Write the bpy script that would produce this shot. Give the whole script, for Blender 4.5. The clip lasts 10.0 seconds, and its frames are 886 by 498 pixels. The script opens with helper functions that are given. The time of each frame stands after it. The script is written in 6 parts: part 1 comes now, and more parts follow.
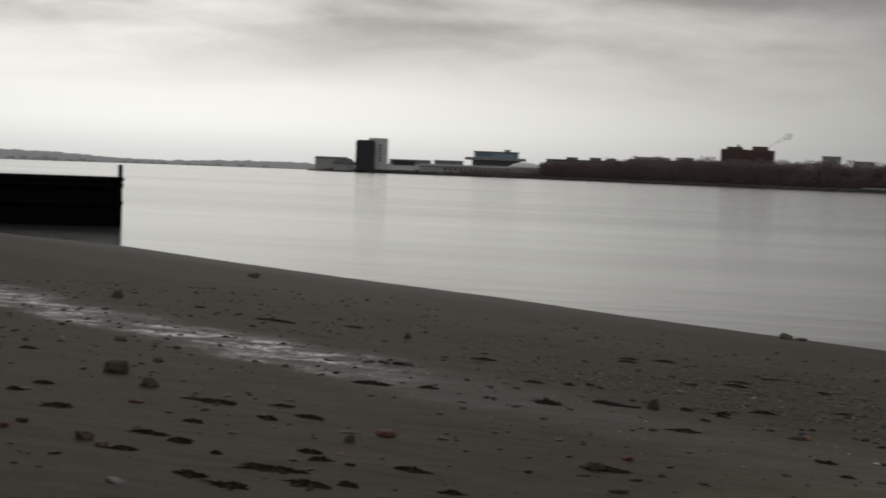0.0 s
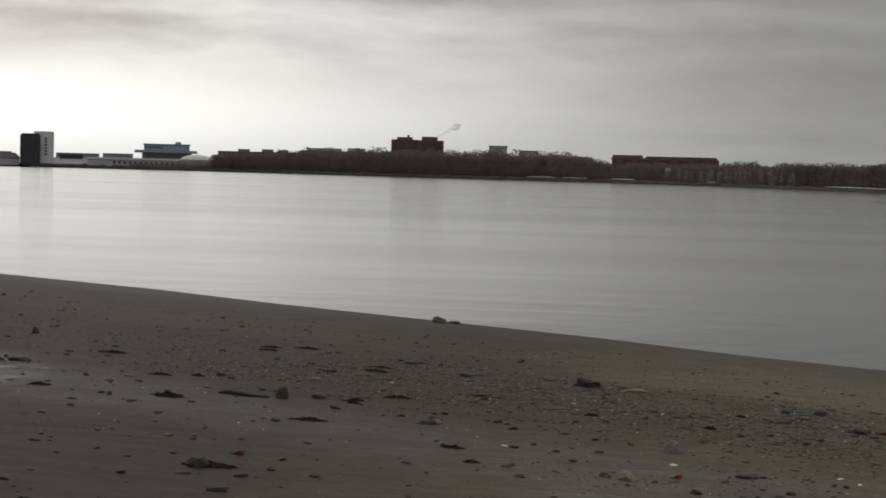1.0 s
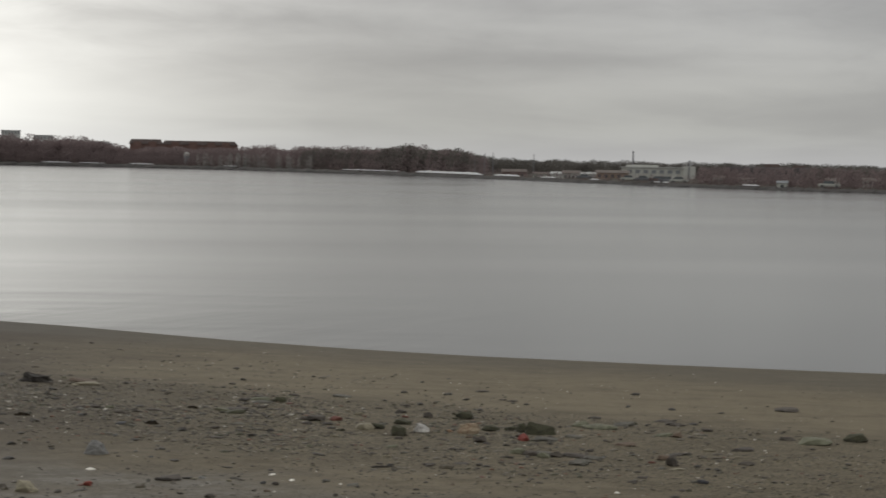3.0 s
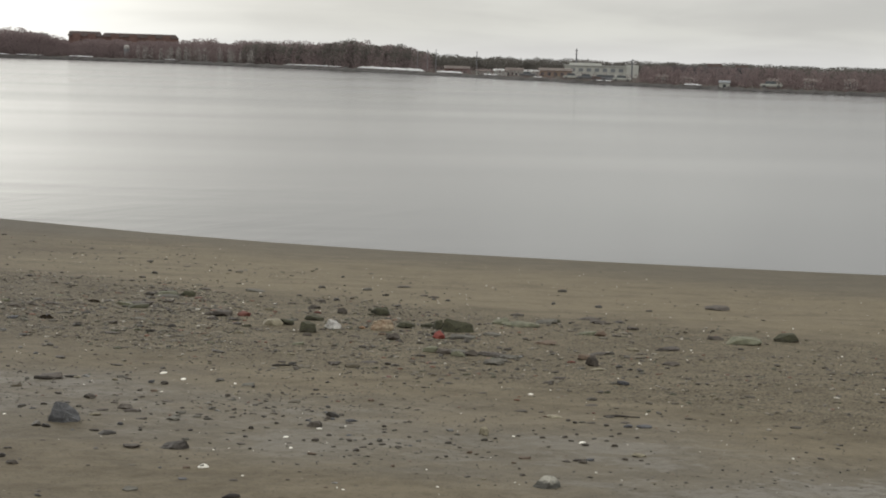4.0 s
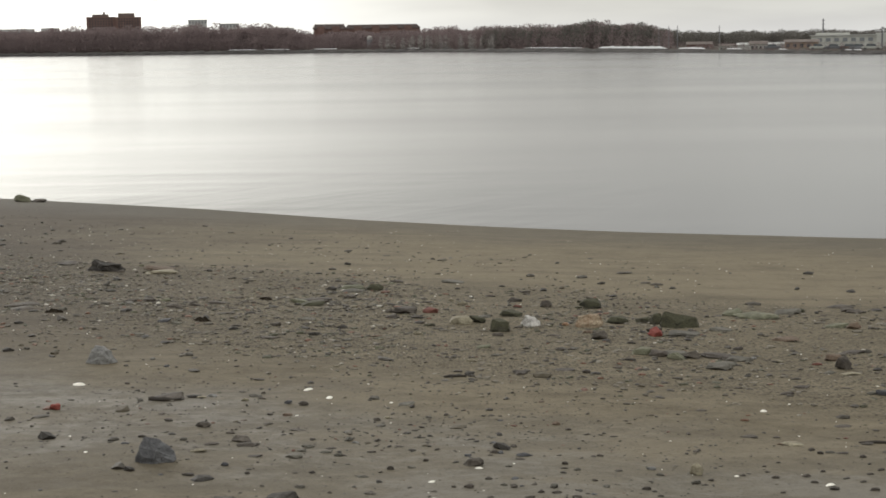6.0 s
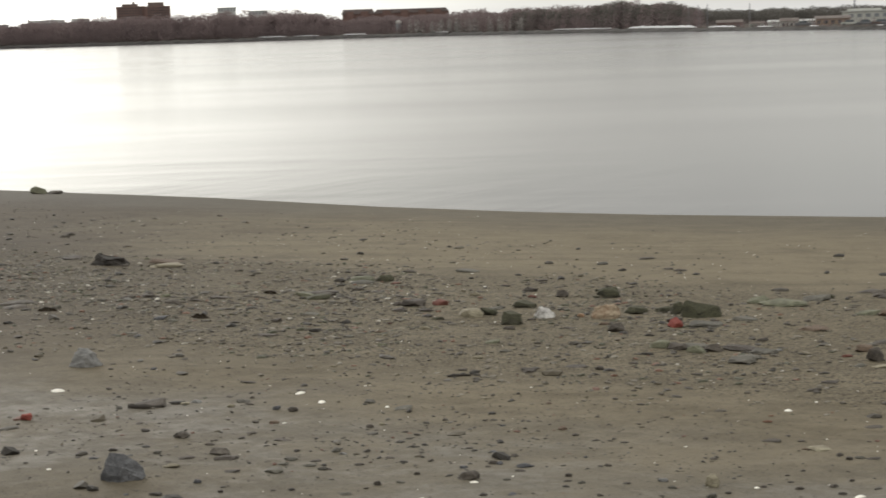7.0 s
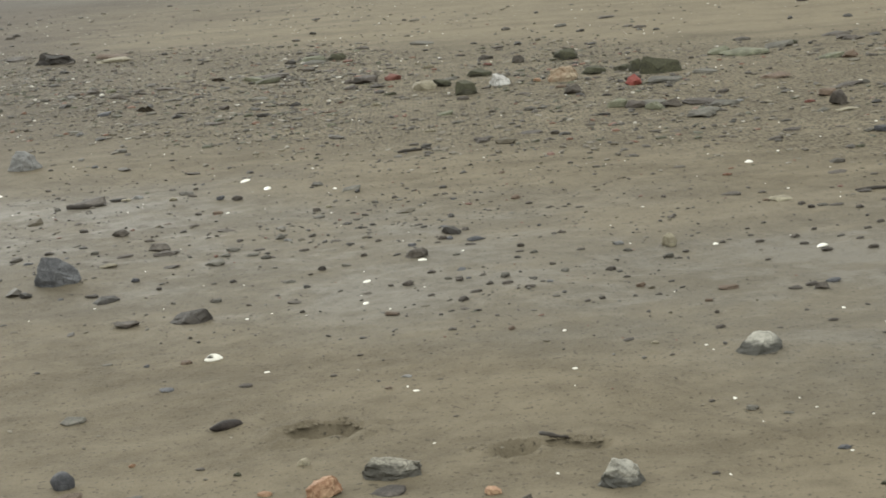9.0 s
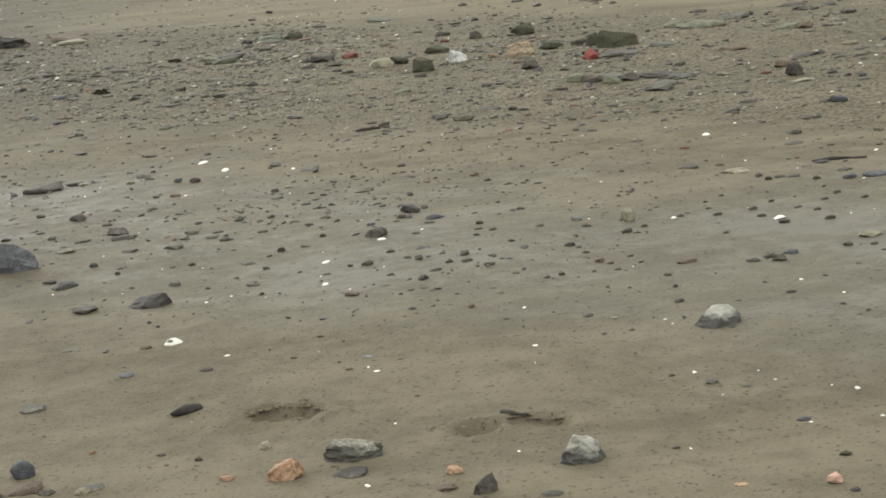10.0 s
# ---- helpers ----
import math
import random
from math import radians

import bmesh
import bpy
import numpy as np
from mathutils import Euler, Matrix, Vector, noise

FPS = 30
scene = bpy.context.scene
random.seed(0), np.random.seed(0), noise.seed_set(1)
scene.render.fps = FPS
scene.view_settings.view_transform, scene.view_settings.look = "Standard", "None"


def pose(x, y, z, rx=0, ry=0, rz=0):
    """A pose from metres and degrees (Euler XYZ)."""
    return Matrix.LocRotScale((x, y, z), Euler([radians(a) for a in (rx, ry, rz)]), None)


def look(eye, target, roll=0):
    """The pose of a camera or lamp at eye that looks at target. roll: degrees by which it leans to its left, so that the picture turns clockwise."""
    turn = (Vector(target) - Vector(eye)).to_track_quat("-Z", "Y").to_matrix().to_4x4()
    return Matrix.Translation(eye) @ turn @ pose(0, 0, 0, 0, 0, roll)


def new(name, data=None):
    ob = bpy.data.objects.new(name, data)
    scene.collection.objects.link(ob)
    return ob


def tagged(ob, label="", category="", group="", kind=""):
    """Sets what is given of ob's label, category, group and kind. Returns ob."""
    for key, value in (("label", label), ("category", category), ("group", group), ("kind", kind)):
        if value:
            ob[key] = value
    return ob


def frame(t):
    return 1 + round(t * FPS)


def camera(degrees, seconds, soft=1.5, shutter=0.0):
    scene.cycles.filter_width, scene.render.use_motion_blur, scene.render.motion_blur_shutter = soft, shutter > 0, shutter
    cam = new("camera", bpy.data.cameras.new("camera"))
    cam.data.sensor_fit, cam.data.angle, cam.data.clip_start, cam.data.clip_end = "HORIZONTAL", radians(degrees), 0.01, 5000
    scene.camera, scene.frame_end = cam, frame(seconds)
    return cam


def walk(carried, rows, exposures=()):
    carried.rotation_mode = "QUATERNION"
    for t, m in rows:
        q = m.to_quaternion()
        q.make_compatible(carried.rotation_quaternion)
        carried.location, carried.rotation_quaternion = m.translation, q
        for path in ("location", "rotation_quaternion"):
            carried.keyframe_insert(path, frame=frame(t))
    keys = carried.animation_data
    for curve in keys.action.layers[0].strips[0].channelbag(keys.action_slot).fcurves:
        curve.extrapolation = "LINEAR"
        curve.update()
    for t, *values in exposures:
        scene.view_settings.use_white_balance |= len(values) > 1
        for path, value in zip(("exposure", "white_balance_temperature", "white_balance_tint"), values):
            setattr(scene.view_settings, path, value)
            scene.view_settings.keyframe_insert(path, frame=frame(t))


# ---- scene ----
# ---- camera ----
cam = camera(29.6, 10.0, soft=1.7, shutter=0.18)
PATH = [
    (0.0, (-1.770, -4.941, 3.358), (-5.251, 4.422, 2.904), 2.08),
    (0.5, (-1.686, -4.342, 3.285), (-3.855, 5.411, 2.874), 0.28),
    (1.0, (-1.525, -3.786, 3.211), (-3.138, 6.073, 2.766), 1.40),
    (1.5, (-1.443, -3.228, 3.168), (-2.685, 6.689, 2.845), 2.87),
    (2.0, (-1.318, -2.858, 3.154), (-2.174, 7.103, 2.936), 1.00),
    (2.5, (-1.048, -2.616, 3.143), (-1.442, 7.370, 2.790), 2.86),
    (3.0, (-0.783, -2.376, 3.111), (0.427, 7.539, 2.630), 0.95),
    (3.2, (-0.720, -2.320, 3.086), (0.744, 7.563, 2.673), 2.50),
    (4.3, (-0.353, -1.245, 2.950), (1.142, 8.564, 1.710), 0.97),
    (4.5, (-0.308, -1.014, 2.918), (0.684, 8.872, 1.779), 1.05),
    (5.0, (-0.135, -0.519, 2.859), (-0.381, 9.398, 1.594), 1.99),
    (5.5, (0.000, -0.000, 2.827), (-0.003, 9.917, 1.540), 0.38),
    (5.7, (0.051, 0.226, 2.790), (0.101, 10.158, 1.621), -0.65),
    (6.8, (0.283, 1.040, 2.732), (0.417, 10.952, 1.421), -0.98),
    (7.0, (0.308, 1.128, 2.720), (0.206, 11.044, 1.433), -1.97),
    (7.5, (0.441, 1.268, 2.702), (-0.494, 11.100, 1.130), -3.26),
    (8.0, (0.426, 1.322, 2.689), (-0.324, 11.125, 0.862), -4.42),
    (8.5, (0.446, 1.384, 2.648), (-0.063, 11.128, 0.459), -6.25),
    (9.0, (0.447, 1.434, 2.636), (0.389, 11.091, 0.039), -6.15),
    (9.5, (0.453, 1.446, 2.638), (0.598, 11.057, -0.121), -6.83),
    (10.0, (0.460, 1.440, 2.643), (0.608, 11.051, -0.116), -6.91),
]
EXPOSURES = [
    (0.0, -0.54, 6500, 10), (0.5, -0.37, 6500, 10), (1.0, -0.17, 6500, 10), (1.5, -0.03, 6500, 10), (2.0, -0.03, 6500, 10), (2.5, 0.02, 6500, 10), (3.0, 0.49, 6500, 10), (3.2, 0.60, 6500, 10), (4.3, 1.18, 6600, 9), (5.5, 1.10, 6600, 9), (7.5, 1.30, 6680, 9), (8.4, 1.60, 6600, 7), (9.0, 1.71, 6500, 5), (10.0, 1.75, 6450, 4),
]
walk(cam, [(t, look(e, g, r)) for t, e, g, r in PATH], EXPOSURES)

# ---- sky and sun ----
SUN_TURN, SUN_UP = 26.0, 24.0
sun_way = Vector((-math.sin(radians(SUN_TURN)) * math.cos(radians(SUN_UP)), math.cos(radians(SUN_TURN)) * math.cos(radians(SUN_UP)), math.sin(radians(SUN_UP))))


class Net:
    """Short hand for a node tree."""

    def __init__(self, tree):
        self.tree = tree

    def node(self, kind, settings=(), **inputs):
        n = self.tree.nodes.new(kind)
        for key, value in dict(settings).items():
            setattr(n, key, value)
        for key, value in inputs.items():
            key = int(key[1:]) if key[0] == "i" and key[1:].isdigit() else key.replace("_", " ")
            self.put(n.inputs[key], value)
        return n

    def put(self, socket, value):
        if isinstance(value, bpy.types.NodeSocket):
            self.tree.links.new(value, socket)
        elif isinstance(value, bpy.types.Node):
            self.tree.links.new(value.outputs[0], socket)
        else:
            socket.default_value = value

    def math(self, op, a, b=0.0, clamp=False):
        n = self.node("ShaderNodeMath", {"operation": op, "use_clamp": clamp})
        self.put(n.inputs[0], a), self.put(n.inputs[1], b)
        return n.outputs[0]

    def mix(self, f, a, b, blend="MIX"):
        n = self.node("ShaderNodeMix", {"data_type": "RGBA", "blend_type": blend})
        self.put(n.inputs[0], f), self.put(n.inputs[6], a), self.put(n.inputs[7], b)
        return n.outputs[2]

    def span(self, v, a, b, c=0.0, d=1.0, smooth=True):
        n = self.node("ShaderNodeMapRange", {"interpolation_type": "SMOOTHSTEP" if smooth else "LINEAR"})
        for k, value in enumerate((v, a, b, c, d)):
            self.put(n.inputs[k], value)
        return n.outputs[0]

    def noise(self, vector, scale, detail=4.0, rough=0.55, warp=0.0):
        n = self.node("ShaderNodeTexNoise", {}, Vector=vector, Scale=scale, Detail=detail, Roughness=rough, Distortion=warp)
        return n.outputs[0]

    def scaled(self, vector, scale, turn=(0, 0, 0)):
        return self.node("ShaderNodeMapping", {}, Vector=vector, Scale=scale, Rotation=turn).outputs[0]

    def dot(self, vector, way):
        n = self.node("ShaderNodeVectorMath", {"operation": "DOT_PRODUCT"})
        self.put(n.inputs[0], vector), self.put(n.inputs[1], way)
        return n.outputs["Value"]


def rgb(r, g=None, b=None):
    return (r, r if g is None else g, r if b is None else b, 1.0)


world = bpy.data.worlds.new("overcast_sky")
scene.world = world
world.use_nodes = True
W = Net(world.node_tree)
back = world.node_tree.nodes["Background"]
way = W.node("ShaderNodeTexCoord").outputs["Generated"]
up = W.math("MAXIMUM", W.node("ShaderNodeSeparateXYZ", {}, Vector=way).outputs[2], 0.0)
sky = W.node("ShaderNodeTexSky", {"sky_type": "NISHITA", "sun_disc": False, "sun_elevation": radians(SUN_UP), "sun_rotation": radians(-SUN_TURN), "dust_density": 4.0})
# cloud sheet: the way met with a high flat layer, so that clouds crowd into streaks near the horizon
sheet = W.node("ShaderNodeVectorMath", {"operation": "SCALE"}, Vector=way)
W.put(sheet.inputs["Scale"], W.math("DIVIDE", 1.0, W.math("ADD", up, 0.085)))
broad = W.noise(W.scaled(sheet.outputs[0], (0.42, 0.42, 0.0)), 1.0, 3.0, 0.45, 0.35)
# lumps on the underside of the cloud
lumps = W.node("ShaderNodeVectorMath", {"operation": "SCALE"}, Vector=way)
W.put(lumps.inputs["Scale"], W.math("DIVIDE", 1.0, W.math("ADD", up, 0.20)))
fine = W.noise(W.scaled(lumps.outputs[0], (4.2, 4.2, 9.0)), 1.0, 6.0, 0.58, 0.5)
wisps = W.noise(W.scaled(way, (9.0, 9.0, 34.0)), 1.0, 5.0, 0.6, 0.6)
near_sun = W.dot(way, (-math.sin(radians(SUN_TURN + 4)) * 0.999, math.cos(radians(SUN_TURN + 4)) * 0.999, 0.04))
glow = W.math("POWER", W.span(near_sun, 0.79, 1.0, smooth=False), 2.3)
side = W.dot(way, (math.cos(radians(10)), math.sin(radians(10)), 0.0))
thick = W.span(W.math("ADD", W.math("ADD", broad, W.math("ADD", W.math("MULTIPLY", W.math("ADD", W.math("MULTIPLY", fine, 0.6), W.math("MULTIPLY", wisps, 0.5)), 0.32), W.math("ADD", W.span(up, 0.070, 0.115, 0.0, 0.09), W.span(up, 0.14, 0.30, 0.03, -0.10)))), W.math("MULTIPLY", side, 0.04)), 0.53, 0.93)
high_up = W.span(up, 0.030, 0.10)
cover = W.mix(thick, rgb(0.36, 0.362, 0.355), rgb(0.222, 0.223, 0.225))
cover = W.mix(W.span(up, 0.02, 0.10, 0.8, 0.0), cover, W.mix(W.math("MULTIPLY", thick, 0.6), rgb(0.32, 0.322, 0.305), rgb(0.235, 0.236, 0.231)))
cover = W.mix(W.span(up, 0.22, 0.75, 0.0, 0.75), cover, rgb(0.62, 0.622, 0.612))
veil = W.math("MULTIPLY", thick, W.math("MULTIPLY", high_up, 0.92))
lit = W.mix(W.math("MULTIPLY", glow, W.math("SUBTRACT", 1.0, veil)), cover, rgb(1.34, 1.350, 1.295))
haze = W.mix(W.span(up, 0.0, 0.028, 0.6, 0.0), lit, W.mix(glow, rgb(0.36, 0.36, 0.365), rgb(0.80, 0.80, 0.80)))
air = W.node("ShaderNodeVectorMath", {"operation": "SCALE"}, Vector=sky.outputs[0])
air.inputs["Scale"].default_value = 0.08
W.put(back.inputs[0], W.mix(0.97, air.outputs[0], haze))
back.inputs[1].default_value = 1.0

sun_data = bpy.data.lights.new("sun", "SUN")
sun_data.energy, sun_data.angle, sun_data.color = 0.3, radians(30), (1.0, 0.985, 0.96)
sun = new("sun", sun_data)
sun.matrix_world = look(sun_way * 50, (0, 0, 0))


# ---- materials ----
def material(name):
    m = bpy.data.materials.new(name)
    m.use_nodes = True
    net = Net(m.node_tree)
    return m, net, m.node_tree.nodes["Principled BSDF"]


def relief(net, bsdf, height, strength, distance):
    b = net.node("ShaderNodeBump", {}, Height=height, Strength=strength, Distance=distance)
    net.put(bsdf.inputs["Normal"], b.outputs[0])


def plain(name, colour, rough=0.8, grain=8.0, spread=0.35, bump=0.0, per_island=False):
    """A matt surface with two scales of variation."""
    m, n, b = material(name)
    at = n.node("ShaderNodeTexCoord").outputs["Object"]
    v = n.math("ADD", n.math("MULTIPLY", n.noise(at, grain), 0.6), n.math("MULTIPLY", n.noise(at, grain * 0.13), 0.4))
    if per_island:
        v = n.math("ADD", n.math("MULTIPLY", v, 0.5), n.math("MULTIPLY", n.node("ShaderNodeNewGeometry").outputs["Random Per Island"], 0.5))
    lo, hi = rgb(*[c * (1 - spread) for c in colour]), rgb(*[min(c * (1 + spread), 1) for c in colour])
    n.put(b.inputs["Base Color"], n.mix(n.span(v, 0.25, 0.75), lo, hi))
    b.inputs["Roughness"].default_value = rough
    b.inputs["Specular IOR Level"].default_value = 0.12 if rough >= 0.8 else 0.5
    if bump:
        relief(n, b, v, 0.6, bump)
    return m


def twigs(name, colour):
    """Fine twigs: light passes between and through them, so a crown looks even from every side."""
    m = plain(name, colour, 0.95, 0.3, 0.12, per_island=True)
    n = Net(m.node_tree)
    b = m.node_tree.nodes["Principled BSDF"]
    tone = b.inputs["Base Color"].links[0].from_socket
    thin = n.node("ShaderNodeBsdfTranslucent", {}, Color=tone)
    both = n.node("ShaderNodeMixShader", {}, i0=0.5, i1=b.outputs[0], i2=thin.outputs[0])
    n.put(m.node_tree.nodes["Material Output"].inputs[0], both.outputs[0])
    return m


# along-shore stripes of the beach: distance from land to water across the shore
ACROSS = (0.557, 0.830, 0.0)


def make_sand():
    m, n, b = material("wet_sand")
    at = n.node("ShaderNodeNewGeometry").outputs["Position"]
    wide = n.noise(at, 0.35, 3.0)
    mid = n.noise(at, 2.2, 5.0, 0.6)
    small = n.noise(at, 11.0, 5.0, 0.62)
    streak = n.noise(n.scaled(at, (0.5, 3.0, 1.0), (0, 0, radians(34))), 1.3, 4.0, 0.6)
    grain = n.noise(at, 190.0, 3.0, 0.7)
    speck = n.noise(at, 70.0, 2.0, 0.6)
    grit = n.node("ShaderNodeTexVoronoi", {"feature": "F1"}, Vector=n.scaled(at, (1.0, 1.0, 1.0)), Scale=42.0)
    tint = n.node("ShaderNodeSeparateXYZ", {}, Vector=grit.outputs["Color"]).outputs[0]
    v = n.math("ADD", n.dot(at, ACROSS), n.math("MULTIPLY", n.math("SUBTRACT", wide, 0.5), 3.0))
    film = n.math("MULTIPLY", n.span(v, 4.6, 5.8), n.span(v, 8.0, 6.6))
    stony = n.math("MULTIPLY", n.span(v, 7.6, 9.4), n.span(v, 15.0, 12.0))
    edge = n.span(v, 18.0, 22.0)
    # sheen where water still stands between the grains
    broken = n.noise(n.scaled(at, (0.75, 0.95, 1.0)), 1.9, 7.0, 0.70, 0.3)
    puddle = n.math("MULTIPLY", film, n.span(n.math("ADD", n.math("MULTIPLY", broken, 0.62), n.math("MULTIPLY", small, 0.38)), 0.47, 0.59))
    along_x = n.node("ShaderNodeSeparateXYZ", {}, Vector=at).outputs[0]
    pool = n.math("ADD", n.span(along_x, -8.0, -11.0), n.math("ADD", n.span(along_x, -3.8, -1.8, 0.12, 0.34), n.span(along_x, 1.2, 3.0, 0.0, 0.35)))
    puddle = n.math("MULTIPLY", puddle, pool)
    tone = n.math("ADD", n.math("MULTIPLY", mid, 0.35), n.math("ADD", n.math("MULTIPLY", streak, 0.35), n.math("MULTIPLY", small, 0.3)))
    # the camera's darker tone put into the sand colour towards the pier, paler away
    pier_dim = n.span(n.math("ADD", n.node("ShaderNodeSeparateXYZ", {}, Vector=at).outputs[0], n.math("MULTIPLY", n.math("SUBTRACT", wide, 0.5), 5.0)), 0.9, -6.0)
    base = n.mix(n.span(tone, 0.39, 0.61), rgb(0.099, 0.0815, 0.0545), rgb(0.160, 0.1338, 0.0918))
    # grey sky sheen on the wet film mixed into the sand colour
    base = n.mix(n.math("MULTIPLY", film, n.span(broken, 0.40, 0.60, 0.35, 0.70)), base, rgb(0.114, 0.105, 0.088))
    base = n.mix(n.math("MULTIPLY", pier_dim, 0.95), base, n.mix(n.span(tone, 0.34, 0.66), rgb(0.0255, 0.0178, 0.0134), rgb(0.048, 0.0345, 0.0258)))
    dry = n.math("MULTIPLY", n.span(v, 13.0, 15.0), n.span(v, 20.5, 18.0))
    base = n.mix(n.math("MULTIPLY", n.math("MULTIPLY", dry, n.math("SUBTRACT", 1.0, n.math("MULTIPLY", pier_dim, 0.75))), n.span(tone, 0.35, 0.62, 0.18, 0.55)), base, rgb(0.185, 0.154, 0.101))
    base = n.mix(n.math("MULTIPLY", edge, 0.5), base, rgb(0.050, 0.044, 0.034))
    base = n.mix(n.span(grain, 0.35, 0.75, 0.0, 0.30), base, rgb(0.21, 0.184, 0.128))
    base = n.mix(n.span(speck, 0.58, 0.72, 0.0, 0.75), base, rgb(0.030, 0.026, 0.020))
    # fine grit between the stones
    grit_on = n.math("MULTIPLY", n.span(n.math("ADD", stony, n.math("MULTIPLY", n.math("SUBTRACT", small, 0.5), 1.6)), 0.35, 0.75), n.span(grit.outputs["Distance"], 0.55, 0.35))
    grit_tone = n.mix(n.span(tint, 0.55, 0.9), n.mix(n.span(tint, 0.2, 0.5), rgb(0.026, 0.022, 0.016), rgb(0.072, 0.062, 0.044)), rgb(0.19, 0.165, 0.115))
    base = n.mix(n.math("MULTIPLY", grit_on, 0.75), base, grit_tone)
    rough = n.math("SUBTRACT", 0.78, n.math("MULTIPLY", film, 0.08))
    rough = n.math("SUBTRACT", rough, n.math("MULTIPLY", puddle, 0.34))
    n.put(b.inputs["Roughness"], n.math("SUBTRACT", rough, n.math("MULTIPLY", edge, 0.10)))
    n.put(b.inputs["Specular IOR Level"], n.math("ADD", 0.11, n.math("ADD", n.math("MULTIPLY", n.math("MULTIPLY", film, pool), 0.07), n.math("MULTIPLY", puddle, 0.19))))
    rill = n.noise(n.scaled(n.scaled(at, (1.0, 1.0, 1.0), (0, 0, radians(-38))), (5.5, 0.8, 1.0)), 1.6, 4.0, 0.6, 0.5)
    base = n.mix(n.span(rill, 0.56, 0.70, 0.0, 0.22), base, rgb(0.065, 0.054, 0.038))
    n.put(b.inputs["Base Color"], base)
    h = n.math("ADD", n.math("MULTIPLY", rill, 0.9), n.math("ADD", n.math("MULTIPLY", grain, 0.2), n.math("ADD", n.math("MULTIPLY", speck, 0.4), n.math("ADD", n.math("MULTIPLY", small, 0.9), n.math("MULTIPLY", grit_on, 0.5)))))
    relief(n, b, h, n.math("SUBTRACT", 0.75, n.math("MULTIPLY", puddle, 0.55)), 0.014)
    return m


def make_water():
    m, n, b = material("calm_water")
    at = n.node("ShaderNodeNewGeometry").outputs["Position"]
    turn = (0, 0, radians(12))
    chop = n.noise(n.scaled(at, (0.55, 1.9, 1.0), turn), 1.1, 4.0, 0.55)
    swell = n.noise(n.scaled(at, (0.09, 0.40, 1.0), turn), 1.0, 3.0, 0.5)
    calm = n.noise(n.scaled(at, (0.004, 0.022, 1.0), turn), 1.0, 4.0, 0.55)
    # small waves that come in towards the beach
    close = n.span(n.dot(at, ACROSS), 70.0, 23.0)
    lines = n.noise(n.scaled(n.scaled(at, (1.0, 1.0, 1.0), (0, 0, radians(-56))), (0.10, 0.62, 1.0)), 1.0, 3.0, 0.5, 0.6)
    patch = n.span(n.noise(n.scaled(at, (0.03, 0.12, 1.0), (0, 0, radians(30))), 1.0, 3.0), 0.42, 0.60)
    patch = n.math("MULTIPLY", patch, n.span(n.node("ShaderNodeSeparateXYZ", {}, Vector=at).outputs[0], 9.0, -1.0))
    b.inputs["Base Color"].default_value = rgb(0.050, 0.053, 0.050)
    n.put(b.inputs["Roughness"], n.span(calm, 0.35, 0.65, 0.12, 0.17))
    b.inputs["IOR"].default_value = 1.335
    ripple = n.math("MULTIPLY", lines, n.math("MULTIPLY", close, n.math("ADD", 0.12, n.math("MULTIPLY", patch, 2.6))))
    h = n.math("ADD", ripple, n.math("ADD", n.math("MULTIPLY", chop, 0.28), n.math("MULTIPLY", swell, 0.28)))
    relief(n, b, h, n.span(calm, 0.35, 0.65, 0.011, 0.022), 0.5)
    return m


def make_stone(name, dark, light, rough=0.72, moss=0.0, darkened=0.0, speckle=0.35):
    m, n, b = material(name)
    at = n.node("ShaderNodeTexCoord").outputs["Object"]
    own = n.node("ShaderNodeObjectInfo").outputs["Random"]
    patch = n.noise(at, 14.0, 5.0, 0.6)
    grain = n.noise(at, 130.0, 4.0, 0.7)
    t = n.math("ADD", n.math("MULTIPLY", patch, 0.6), n.math("ADD", n.math("MULTIPLY", grain, speckle), n.math("MULTIPLY", own, 0.12)))
    crack = n.node("ShaderNodeTexVoronoi", {"feature": "DISTANCE_TO_EDGE"}, Vector=n.scaled(at, (1.0, 1.0, 1.4)), Scale=26.0)
    base = n.mix(n.span(t, 0.40, 0.66), rgb(*dark), rgb(*light))
    base = n.mix(n.math("MULTIPLY", n.span(crack.outputs["Distance"], 0.05, 0.0), n.span(patch, 0.45, 0.6, 0.0, 0.7)), base, rgb(*[c * 0.6 for c in dark]))
    face = n.node("ShaderNodeSeparateXYZ", {}, Vector=n.node("ShaderNodeNewGeometry").outputs["Normal"]).outputs[2]
    if darkened:
        # darker foot below an uneven line
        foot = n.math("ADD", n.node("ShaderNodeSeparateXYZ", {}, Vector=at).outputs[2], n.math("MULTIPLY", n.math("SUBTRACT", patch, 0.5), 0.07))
        base = n.mix(n.span(foot, 0.036, 0.022, 0.0, 0.85), base, rgb(*[c * darkened for c in dark]))
    if moss:
        grow = n.span(n.math("ADD", face, n.math("MULTIPLY", patch, 0.9)), 0.3, 0.9, 0.0, moss)
        base = n.mix(grow, base, n.mix(n.span(grain, 0.3, 0.7), rgb(0.020, 0.021, 0.011), rgb(0.074, 0.070, 0.036)))
    n.put(b.inputs["Base Color"], base)
    b.inputs["Roughness"].default_value = rough
    b.inputs["Specular IOR Level"].default_value = 0.28
    relief(n, b, n.math("ADD", patch, n.math("MULTIPLY", grain, 0.3)), 0.7, 0.006)
    return m


